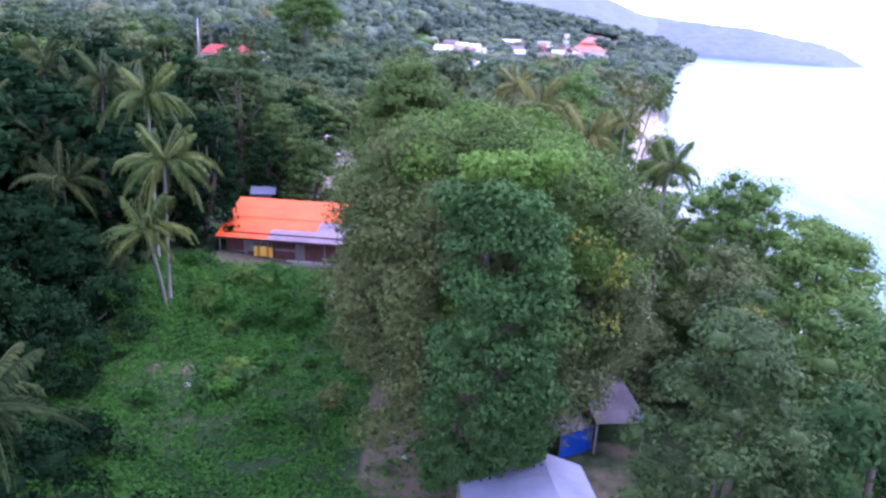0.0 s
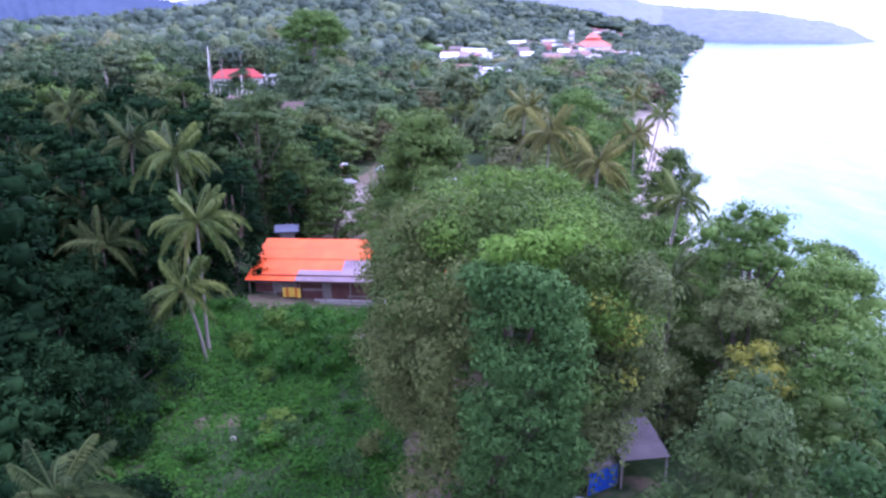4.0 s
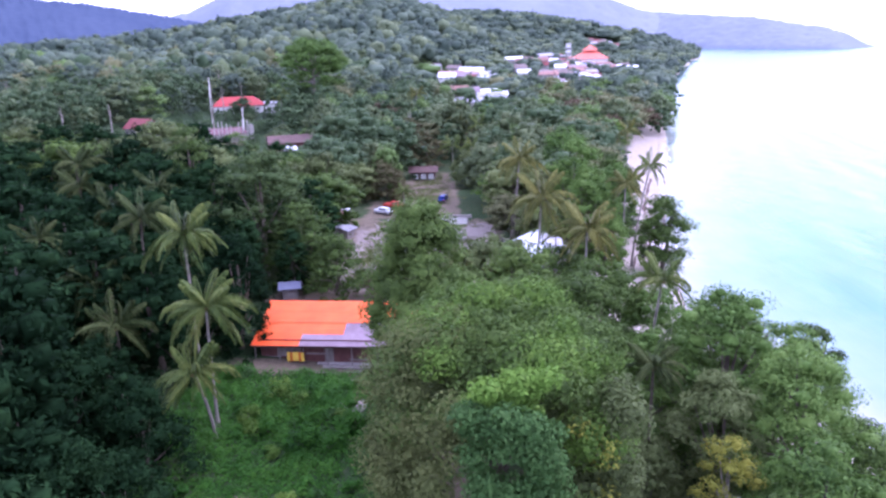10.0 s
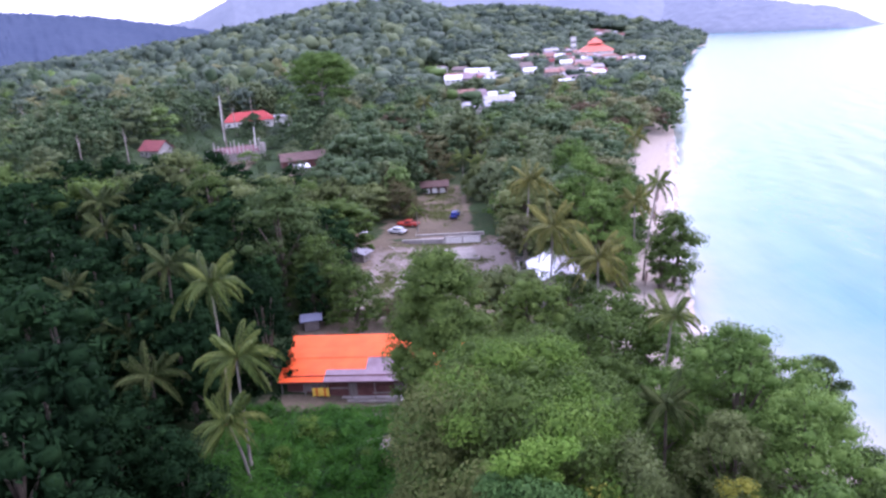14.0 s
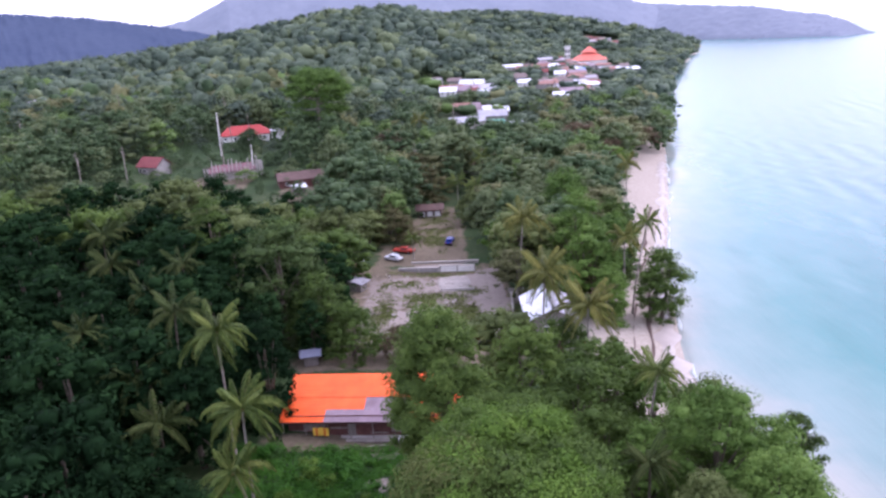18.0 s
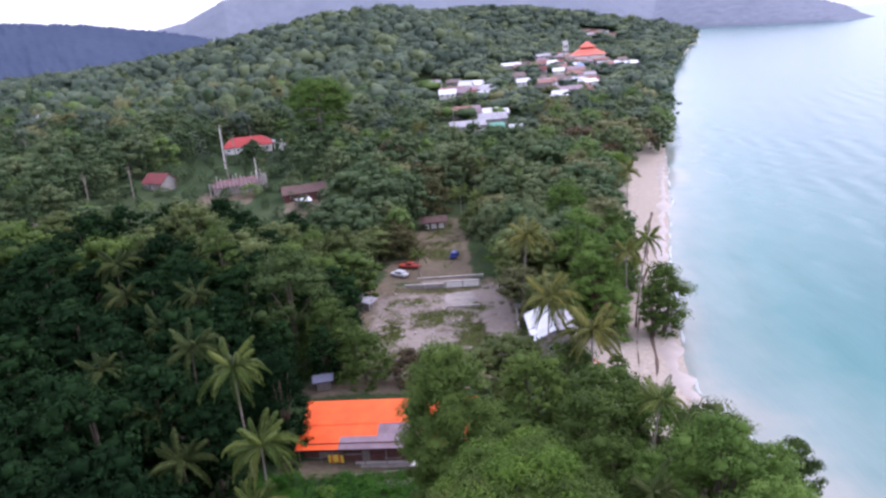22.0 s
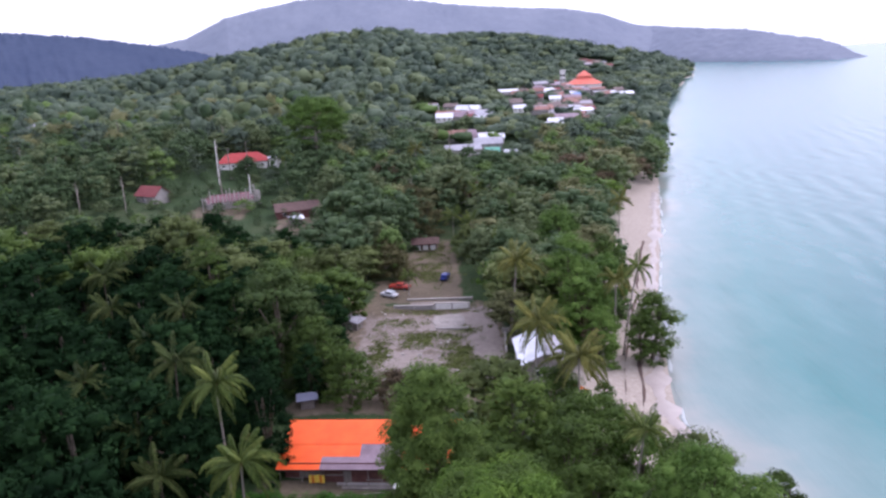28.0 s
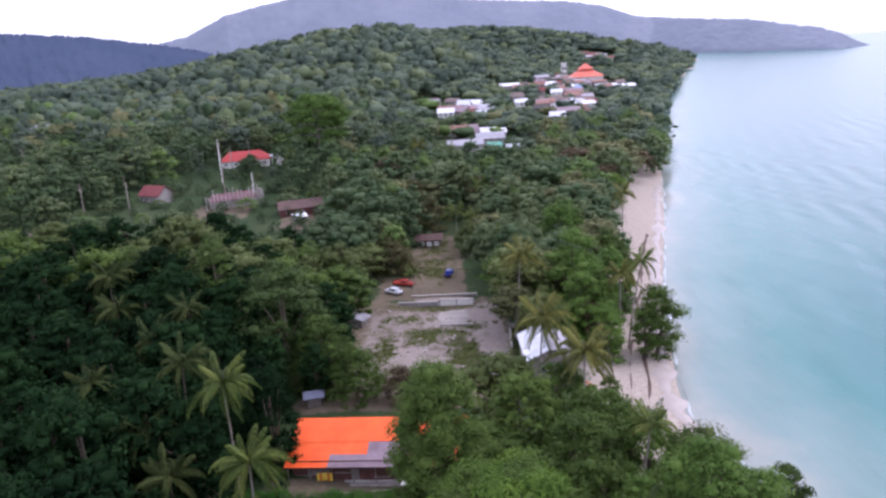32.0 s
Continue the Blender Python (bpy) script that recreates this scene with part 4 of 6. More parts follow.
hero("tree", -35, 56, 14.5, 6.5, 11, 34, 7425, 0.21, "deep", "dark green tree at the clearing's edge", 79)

# ---- forest ----
# clearings: x, y, half width, half depth
CLEAR = [
    (12.5, 41, 4, 6), (-11, 52, 14, 21), (-11, 84, 14, 9), (-4, 120, 14, 28), (4, 37, 13, 14), (15, 99, 5, 12), (32, 99, 8.5, 14), (-12, 154, 3.5, 6), (21, 86, 6, 10), (-1, 180, 6, 26), (-2, 62, 4, 5), (-28, 107, 6, 6),
]
LOW = [(13, 42, 3, 5), (-229, 399, 16, 24), (-117, 184, 14, 20), (-88, 304, 23, 46), (-110, 228, 14, 44), (-72, 214, 24, 46), (-46, 200, 14, 34), (24, 345, 30, 46), (13, 75, 9, 6), (28, 122, 8, 12)]
VILLAGE = [(22, 362, 24, 58), (87, 477, 20, 30), (13, 490, 26, 52), (92, 515, 36, 70), (108, 640, 38, 70), (68, 620, 16, 50), (150, 750, 52, 100), (192, 910, 52, 110), (205, 780, 26, 40), (300, 1290, 38, 90)]
NEAR_VILLAGE_Y, NEAR_VILLAGE_X = [330, 420, 540, 700, 900, 1100], [22, 30, 70, 118, 178, 225]


def free(x, y, pad=2.0, areas=CLEAR, shore=9.0):
    if y > 300:
        shore = -1.5
    elif y > 172:
        shore += min(11, (y - 172) * 0.5, (300 - y) * 0.26 - 6)
    if np.interp(y, COAST_Y, COAST_X) - x < shore + 6 * math.exp(-(((y - 100) / 25) ** 2)):
        return False
    return not any(abs(x - a) < c + pad and abs(y - b) < d + pad for a, b, c, d in areas)


rng = np.random.default_rng(5)
near_spots, mid_spots = [], []
gy = 34.0
while gy < 400:
    st = 7.2 + gy * 0.006 + (1.6 if gy > 150 else 0)
    for gx in np.arange(-0.60 * (gy + 12) - 12, 0.60 * (gy + 12) + 8, st):
        x, y = gx + rng.uniform(-2.6, 2.6), gy + rng.uniform(-2.6, 2.6)
        if free(x, y) and (free(x, y, 0, VILLAGE) or rng.random() < 0.05):
            (near_spots if gy < 168 else mid_spots).append((x, y))
    gy += st * 0.95


# Each kind and the haze-lightened leaves it takes farther off.
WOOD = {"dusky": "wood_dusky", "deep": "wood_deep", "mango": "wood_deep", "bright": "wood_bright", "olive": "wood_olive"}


def kind_at(x, y):
    """Dark woods inland, lighter and drier ones towards the shore."""
    q = float(np.clip((np.interp(y, COAST_Y, COAST_X) - x - 40) / 90, 0, 1))
    near = float(np.clip((260 - y) / 150, 0, 1)) * q
    p = np.array([0.26 * (1 - 0.6 * near), 0.14 + 0.2 * q + 0.5 * near, 0.22, 0.16 - 0.08 * q, (0.18 - 0.12 * q) * (1 - near), 0.04 * (1 - q)])
    p[3] *= 1 - 0.85 * near
    p[1] *= 0.25 + 0.75 * q
    p[3] *= 1.6 - 0.6 * q
    # Left foreground: only the kind whose leaf colour holds shade and vignette.
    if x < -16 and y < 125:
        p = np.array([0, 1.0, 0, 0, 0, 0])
    elif x < -45 and y < 330:
        p = np.array([0.14, 0.6, 0.2, 0.06, 0, 0])
    k = list(KINDS)[rng.choice(6, p=p / p.sum())]
    if x < -15 and y < 175:
        k = {"bright": "mango", "olive": "dusky", "brown": "deep"}.get(k, k)
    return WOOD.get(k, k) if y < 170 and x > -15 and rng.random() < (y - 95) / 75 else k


for x, y in near_spots:
    if x > 11 and y < 72:
        continue
    k = kind_at(x, y)
    gz = ground_z(x, y)
    low = not free(x, y, 1, LOW)
    plant(k, x, y, gz + (rng.uniform(6, 9.5) if low else rng.uniform(9.5, 12.5) if x > 8 and y < 75 else rng.uniform(9.5, 16.0) + (4.0 if x < -35 else 0)), rng.uniform(0.85, 1.2) * (1.5 if low else 1), rng.uniform(0, 360), int(rng.integers(0, 2)))


def woods(name, spots, label, sizes, lod=LOD):
    by_kind = {}
    for x, y in spots:
        k = kind_at(x, y)
        (cv, cf), h = lod[k]
        low = not free(x, y, 0, LOW)
        s = ((rng.uniform(4.2, 6.4) if x > 0 else rng.uniform(2.8, 5.6)) if low else rng.uniform(*sizes)) / h
        w = s * rng.choice([0.78, 1.0, 1.3]) * rng.uniform(0.9, 1.12) * (1.7 if low else 1.0)
        a = rng.uniform(0, 2 * math.pi)
        c, q = math.cos(a), math.sin(a)
        v = cv * np.array([w, w, s])
        v = np.stack([v[:, 0] * c - v[:, 1] * q + x, v[:, 0] * q + v[:, 1] * c + y, v[:, 2] + ground_z(x, y)], 1)
        # Haze by colour: more of the far leaf tones with distance.
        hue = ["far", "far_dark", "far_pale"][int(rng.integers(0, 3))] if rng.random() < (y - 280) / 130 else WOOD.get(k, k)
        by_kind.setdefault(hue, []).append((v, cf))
    pieces, idx, mats = [], [], []
    for n, (k, some) in enumerate(by_kind.items()):
        v, f = joined(some)
        pieces.append((v, f))
        idx.append(np.full(len(f), n))
        mats.append(LEAF[k])
    v, f = joined(pieces)
    return tagged(new(name, np_mesh(name, v, f, mats, True, np.concatenate(idx))), label, "forest", kind="stuff")


woods("woods", mid_spots, "mixed tropical woods, dark and light green crowns", (10.5, 19))


def far_woods():
    rng = np.random.default_rng(8)
    pts = []
    y = 395.0
    while y < 1750:
        st = 9 + (y - 395) * 0.012
        for x in np.arange(-0.60 * y, min(0.62 * y, float(np.interp(y, COAST_Y, COAST_X)) + 1), st):
            px, py = x + rng.uniform(-3.5, 3.5), y + rng.uniform(-3.5, 3.5)
            if free(px, py, 0, VILLAGE, 6) or rng.random() < 0.14:
                pts.append((px, py, st))
        y += st
    pts = np.array(pts)
    n = len(pts)
    up = np.minimum(rng.gamma(7, 1.1, n) + 4.0, 17)
    off = np.abs(pts[:, 0] - np.interp(pts[:, 1], NEAR_VILLAGE_Y, NEAR_VILLAGE_X))
    up = np.where((off < 75) & (pts[:, 1] < 1150), np.minimum(up, 10) * 0.78, up)
    wide = pts[:, 2] * rng.choice([0.42, 0.55, 0.8], n) * rng.uniform(0.9, 1.2, n)
    base = land(pts[:, 0], pts[:, 1])
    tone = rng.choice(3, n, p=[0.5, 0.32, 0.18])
    # The nearer rows mix in the woods' own haze-lightened tones.
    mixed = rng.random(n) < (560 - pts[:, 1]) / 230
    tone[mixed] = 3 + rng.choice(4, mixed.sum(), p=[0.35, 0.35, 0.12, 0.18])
    blobs, shade = [np.stack([pts[:, 0], pts[:, 1], base + up * 0.6, wide, wide, up * 0.46], 1)], [tone]
    for _ in range(2):
        a, q = rng.uniform(0, 2 * np.pi, n), rng.uniform(0.45, 0.8, n)
        r = wide * rng.uniform(0.45, 0.62, n)
        blobs.append(np.stack([pts[:, 0] + np.cos(a) * wide * q, pts[:, 1] + np.sin(a) * wide * q, base + up * rng.uniform(0.62, 0.95, n), r, r, r * 0.75], 1))
        shade.append(tone)
    blobs, shade = np.concatenate(blobs), np.concatenate(shade)
    cv, cf = joined([cores(blobs[:n], 0.85, 2, 0.16), cores(blobs[n:], 0.8, 1, 0.16)])
    per = 12
    b = np.repeat(blobs, per, 0)
    d = rng.normal(0, 1, (len(b), 3))
    d[:, 2] = np.abs(d[:, 2])
    d /= np.linalg.norm(d, axis=1)[:, None]
    c = b[:, :3] + d * b[:, 3:] * rng.uniform(0.75, 1.12, (len(b), 1))
    lv, lf = leaves(rng, c, d * 1.6 + np.array([0, 0, 0.4]), b[:, 3:4] * 0.24)
    v, f = joined([(cv, cf), (lv, lf)])
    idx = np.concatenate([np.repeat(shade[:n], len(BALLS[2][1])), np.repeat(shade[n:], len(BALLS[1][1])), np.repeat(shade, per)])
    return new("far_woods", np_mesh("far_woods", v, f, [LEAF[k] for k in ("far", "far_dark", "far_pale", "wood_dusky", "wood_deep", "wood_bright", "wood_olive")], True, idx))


tagged(far_woods(), "dense far forest covering the hillside", "forest", kind="stuff")

# ---- palms ----
for n, (x, y, top, lx, ly, kind, size, cnt) in enumerate([
    (-23.3, 56.6, 11.3, -0.6, -2.0, "palm", 4.5, 18), (-22.9, 60.8, 16.3, 0.2, 0.2, "palm", 4.9, 26), (-28.2, 71.5, 20.8, 0, 0, "palm", 5.1, 24),
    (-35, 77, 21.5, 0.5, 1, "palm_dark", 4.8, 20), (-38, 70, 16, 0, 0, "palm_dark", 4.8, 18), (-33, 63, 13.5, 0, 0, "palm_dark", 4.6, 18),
    (14.1, 118.5, 20.4, 0.6, -3, "palm_warm", 5.1, 24), (13.5, 87.5, 20.4, 0.4, -1.5, "palm_warm", 5.5, 24), (18.2, 80.8, 17.6, 0, 0, "palm_warm", 5.3, 24),
    (21.2, 60.2, 18.0, 0.8, -1.5, "palm", 3.6, 18), (35.5, 113.3, 19.7, 1.2, -4, "palm", 3.8, 16), (33, 119, 15.5, 0, 0, "palm_warm", 4.6, 16),
    (17.8, 101, 14.5, 0, 0, "palm", 4.6, 14), (-17.8, 25.5, 12.6, 0, 0, "palm_dark", 3.9, 16), (17.5, 50, 14.0, 0, 0, "palm_dark", 3.8, 14),
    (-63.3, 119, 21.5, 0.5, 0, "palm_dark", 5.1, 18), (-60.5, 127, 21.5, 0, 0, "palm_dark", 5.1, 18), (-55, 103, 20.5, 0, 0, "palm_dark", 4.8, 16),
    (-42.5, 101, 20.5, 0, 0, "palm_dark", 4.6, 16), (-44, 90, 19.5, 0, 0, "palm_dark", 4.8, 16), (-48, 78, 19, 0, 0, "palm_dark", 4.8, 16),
    (6, 232, 17.5, 0, 0, "palm_warm", 5.1, 16), (13, 222, 15.0, 0, 0, "palm", 5.1, 16), (-9, 300, 20, 0, 0, "palm_warm", 5.5, 16),
    (4, 196, 12.5, 0, 0, "palm", 4.6, 14), (12, 160, 13.5, 0, 0, "palm", 4.6, 16), (9, 186, 13.0, 0, 0, "palm", 4.6, 14),
    (-63, 285, 22, 0, 0, "palm", 5.1, 14), (-8, 150, 8.8, 0, 0, "palm", 2.8, 12), (52, 190, 16, 0, 0, "palm_warm", 4.6, 14),
]):
    palm("coconut_palm", x, y, top, (lx, ly), kind, size, n + 1, cnt + 4, nuts=y < 130)

# ---- undergrowth of the clearing ----
def undergrowth():
    rng = np.random.default_rng(77)
    cx, cy, rr = rng.uniform(-29, 3, 3000), rng.uniform(29, 74, 3000), rng.uniform(0.3, 1.15, 3000)
    bare = (np.abs(cx - 0.6) < 2.9 + 0.09 * (60 - cy)) & (cy < 62)
    bare |= ((cx + 9.8) / 2.2) ** 2 + ((cy - 64) / 2.6) ** 2 < 1
    bare |= ((cx + 17) / 2.4) ** 2 + ((cy - 46) / 1.6) ** 2 < 1
    keep = ~bare | (rng.random(3000) < 0.3)
    cx, cy, rr = cx[keep], cy[keep], rr[keep]
    low = np.where(cy < 52, 0.45, 1.0)
    blobs = np.stack([cx, cy, land(cx, cy) + 0.1, rr, rr, rr * rng.uniform(0.5, 1.2, len(cx)) * low], 1)
    c, nrm = shell(rng, 125000, blobs, 0.05)
    v, f = leaves(rng, c, nrm + np.array([0, 0, 0.6]), 0.14)
    return new("undergrowth", np_mesh("undergrowth", v, f, LEAF["grass"]))


def yard_grass():
    rng = np.random.default_rng(79)
    spots = []
    for cx, cy, hx, hy, n in [(2.6, 112, 3.0, 8, 210), (-3.5, 123, 6, 3.2, 130), (-13, 116, 2.5, 9, 110), (-2.5, 166, 5, 9, 130), (-2, 186, 5, 10, 110), (-9.5, 132, 4, 2, 34), (4.0, 128, 3, 2, 26), (12.8, 112, 1.6, 12, 40), (-3, 139, 9, 1, 40), (-12, 106, 6, 4, 60)]:
        spots.append(np.stack([rng.normal(cx, hx * 0.6, n), rng.normal(cy, hy * 0.6, n)], 1))
    s = np.concatenate(spots)
    r = rng.uniform(0.3, 1.5, len(s))
    blobs = np.stack([s[:, 0], s[:, 1], land(s[:, 0], s[:, 1]) + 0.02, r, r, r * 0.16], 1)
    c, nrm = shell(rng, 24000, blobs, 0.05)
    v, f = leaves(rng, c, nrm + np.array([0, 0, 0.8]), 0.2)
    return new("grass", np_mesh("grass", v, f, LEAF["olive"]))


tagged(yard_grass(), "thin dull green grass growing in the sandy yard", "grass", kind="stuff")
tagged(undergrowth(), "lush low green plants covering the clearing", "undergrowth", kind="stuff")
rs = np.random.default_rng(91)


def shrub(x, y, r, kind, seed, label):
    t = thing("shrub", x, y, ground_z(x, y), 0, label, "shrub", "shrubs in the clearing")
    g = np.random.default_rng(seed)
    pieces = [tube([(0, 0, -0.1), (0, 0, r * 0.5), (g.normal(0, 0.2), g.normal(0, 0.2), r)], [0.05, 0.04, 0.02], 5)]
    for _ in range(3):
        e = g.normal(0, 0.4, 3) * r
        pieces.append(tube([(0, 0, r * 0.3), (e[0] * 0.6, e[1] * 0.6, r * 0.7), (e[0], e[1], r * 1.0)], [0.03, 0.02, 0.01], 4))
    v, f = joined(pieces)
    child("stems", np_mesh("stems", v, f, BARK), t)
    spray("foliage", t, [(g.normal(0, 0.35) * r, g.normal(0, 0.35) * r, r * g.uniform(0.5, 1.1), r * 0.5, r * 0.5, r * 0.42) for _ in range(6)], 420, 0.16, kind, seed + 1)


for n in range(22):
    shrub(rs.uniform(-21.5, -9), rs.uniform(53, 69), rs.uniform(0.9, 1.7), ["grass", "bright", "grass"][n % 3], 500 + 2 * n, "lush bright green shrub below the house")
for n in range(26):
    shrub(rs.uniform(-26, -6), rs.uniform(40, 72), rs.uniform(0.7, 1.5), ["vine", "grass", "grass", "grass"][n % 4], 300 + 2 * n, "leafy bright green shrub in the clearing")
for n in range(10):
    shrub(rs.uniform(-6, 1), rs.uniform(42, 66), rs.uniform(0.8, 1.6), ["olive", "dusky"][n % 2], 400 + 2 * n, "olive green shrub beside the path")


def patch(name, cx, cy, rx, ry, mat, label, category, lift=0.05, seed=0, cells=26, edge=0.18, kind="structure"):
    """A sheet draped on the ground, with an uneven outline."""
    g = np.random.default_rng(seed)
    ph = g.uniform(0, 6.28, 4)
    a = np.linspace(0, 2 * np.pi, 48, endpoint=False)
    wob = 1 + edge * (0.5 * np.sin(3 * a + ph[0]) + 0.3 * np.sin(5 * a + ph[1]) + 0.25 * np.sin(9 * a + ph[2]) + 0.15 * np.sin(17 * a + ph[3]))
    sq = 1 / np.maximum(np.abs(np.cos(a)), np.abs(np.sin(a))) ** 0.5
    rings = np.linspace(0, 1, cells // 2)
    gx = cx + rings[:, None] * (rx * wob * sq * np.cos(a))[None]
    gyy = cy + rings[:, None] * (ry * wob * sq * np.sin(a))[None]
    z = land(gx, gyy) + lift
    z[-1] -= lift + 0.15
    v = np.stack([gx, gyy, z], -1).reshape(-1, 3)
    i, j = np.meshgrid(np.arange(len(rings) - 1), np.arange(48), indexing="ij")
    f = np.stack([i * 48 + j, i * 48 + (j + 1) % 48, (i + 1) * 48 + (j + 1) % 48, (i + 1) * 48 + j], -1).reshape(-1, 4)
    return tagged(new(name, np_mesh(name, v, f, mat, True)), label, category, kind=kind)


# ---- shore ----
def shore_strip(name, ya, yb, off, width, mat, label, seed, lift=0.03, breaks=0.0, on_sea=False):
    g = np.random.default_rng(seed)
    ys = np.arange(ya, yb, 1.6)
    wob = np.convolve(g.normal(0, 1, len(ys) + 20), np.hanning(13) / 4, "same")[10:-10]
    fat = np.abs(np.convolve(g.normal(0, 1, len(ys) + 20), np.hanning(7) / 2, "same")[10:-10])
    x = np.interp(ys, COAST_Y, COAST_X) + off + wob * 0.8
    w = width * (0.25 + fat)
    w[fat < breaks] = 0.02
    x0, x1 = x - w / 2, x + w / 2
    z0 = np.full_like(x0, lift) if on_sea else np.maximum(land(x0, ys), 0) + lift
    z1 = np.full_like(x0, lift) if on_sea else np.maximum(land(x1, ys), 0) + lift
    v = np.concatenate([np.stack([x0, ys, z0], 1), np.stack([x1, ys, z1], 1), np.stack([(x0 + x1) / 2, ys, np.maximum(z0, z1) + 0.05], 1)])
    n = len(ys)
    a = np.arange(n - 1)
    f = np.concatenate([np.stack([a, a + 1, a + 1 + 2 * n, a + 2 * n], 1), np.stack([a + 2 * n, a + 1 + 2 * n, a + 1 + n, a + n], 1)])
    return tagged(new(name, np_mesh(name, v, f, mat, True)), label, "shore", kind="structure")


FOAM = plain("sea_foam", [(0.3, (0.30, 0.36, 0.37)), (0.6, (0.48, 0.52, 0.53))], 0.8, 5, 0.7, bump=0.3)
WRACK = plain("seaweed_wrack", [(0.3, (0.05, 0.035, 0.03)), (0.7, (0.16, 0.11, 0.09))], 1.2, 8, 0.9, bump=0.6)
WET = plain("wet_sand", [(0.3, (0.31, 0.265, 0.24)), (0.7, (0.42, 0.37, 0.345))], 0.3, 4, 0.35, spec=0.5, bump=0.1)
shore_strip("wet_sand", 55, 275, -1.6, 3.4, WET, "smooth wet sand at the water's edge", 1, 0.04)
shore_strip("foam", 60, 290, 0.6, 0.4, FOAM, "thin line of white foam on the beach", 2, 0.05, 0.45)
shore_strip("seaweed_line", 70, 200, -5.2, 0.6, WRACK, "dark line of seaweed and driftwood on the sand", 6, 0.05, 0.2)
shore_strip("seaweed_line", 80, 150, -7.2, 0.25, WRACK, "dark line of seaweed and driftwood on the sand", 7, 0.05, 0.5)


# ---- buildings ----
def sheet_mesh(w, l, mat, waves=6, amp=0.025):
    """A corrugated roofing sheet, w wide along x and l long along y."""
    n = waves * 2 + 1
    x = np.linspace(0, w, n)
    z = amp * (np.arange(n) % 2)
    v = np.concatenate([np.stack([x, np.zeros(n), z], 1), np.stack([x, np.full(n, l), z], 1), np.stack([x, np.zeros(n), z - 0.012], 1), np.stack([x, np.full(n, l), z - 0.012], 1)])
    a = np.arange(n - 1)
    f = np.concatenate([np.stack([a, a + 1, a + 1 + n, a + n], 1), np.stack([a + 3 * n, a + 1 + 3 * n, a + 1 + 2 * n, a + 2 * n], 1), np.stack([a, a + 2 * n, a + 1 + 2 * n, a + 1], 1), np.stack([a + n, a + 1 + n, a + 1 + 3 * n, a + 3 * n], 1)])
    return np_mesh("roof_sheet", v, f, mat)


def gable_box(w, d, h, rise):
    """Walls of a house with two gables; the ridge runs along x."""
    bm = bmesh.new()
    pts = [(-w / 2, -d / 2), (w / 2, -d / 2), (w / 2, d / 2), (-w / 2, d / 2)]
    lo = [bm.verts.new((x, y, -0.8)) for x, y in pts]
    hi = [bm.verts.new((x, y, h)) for x, y in pts]
    ga, gb = bm.verts.new((-w / 2, 0, h + rise)), bm.verts.new((w / 2, 0, h + rise))
    bm.faces.new([lo[0], lo[1], hi[1], hi[0]])
    bm.faces.new([lo[2], lo[3], hi[3], hi[2]])
    bm.faces.new([lo[1], lo[2], hi[2], gb, hi[1]])
    bm.faces.new([lo[3], lo[0], hi[0], ga, hi[3]])
    bm.faces.new([hi[0], hi[1], gb, ga])
    bm.faces.new([hi[2], hi[3], ga, gb])
    bm.faces.new(lo[::-1])
    return bm


def gable_roof(w, d, h, rise, over=0.6, thick=0.12, hip=0.0):
    """A roof of real thickness over the gables, or hipped by that much at the ends."""
    bm = bmesh.new()
    W, D = w / 2 + over, d / 2 + over
    drop = rise * over / (d / 2)
    lo = [bm.verts.new(p) for p in ((-W, -D, h - drop), (W, -D, h - drop), (W, D, h - drop), (-W, D, h - drop))]
    ra, rb = bm.verts.new((-W + hip, 0, h + rise + 0.05)), bm.verts.new((W - hip, 0, h + rise + 0.05))
    bm.faces.new([lo[0], lo[1], rb, ra])
    bm.faces.new([lo[2], lo[3], ra, rb])
    if hip:
        bm.faces.new([lo[1], lo[2], rb])
        bm.faces.new([lo[3], lo[0], ra])
    r = bmesh.ops.extrude_face_region(bm, geom=bm.faces[:])
    bmesh.ops.translate(bm, verts=[v for v in r["geom"] if isinstance(v, bmesh.types.BMVert)], vec=(0, 0, thick))
    bmesh.ops.recalc_face_normals(bm, faces=bm.faces[:])
    return bm


def simple_house(name, x, y, turn, w, d, h, rise, wall, roof, label, windows=2, hip=0.0, z=None, category="house", group=""):
    t = thing(name, x, y, ground_z(x, y) if z is None else z, turn, label, category, group)
    part("wall", gable_box(w, d, h, 0.01 if hip else rise), wall, t)
    part("roof", gable_roof(w, d, h, rise, hip=hip), roof, t)
    for k in range(windows):
        px = (k + 0.5) / windows * w - w / 2
        if k == windows // 2:
            part("door", box(0.95, 0.12, 2.0, px, -d / 2 - 0.03, 0), GREY_PLANK, t)
        else:
            win = part("window", box(1.2, 0.14, 1.1, px, -d / 2 - 0.03, 1.0), WHITEWASH, t)
            part("pane", box(1.0, 0.04, 0.9, px, -d / 2 - 0.11, 1.1), GLASS_DARK, win)
    return t


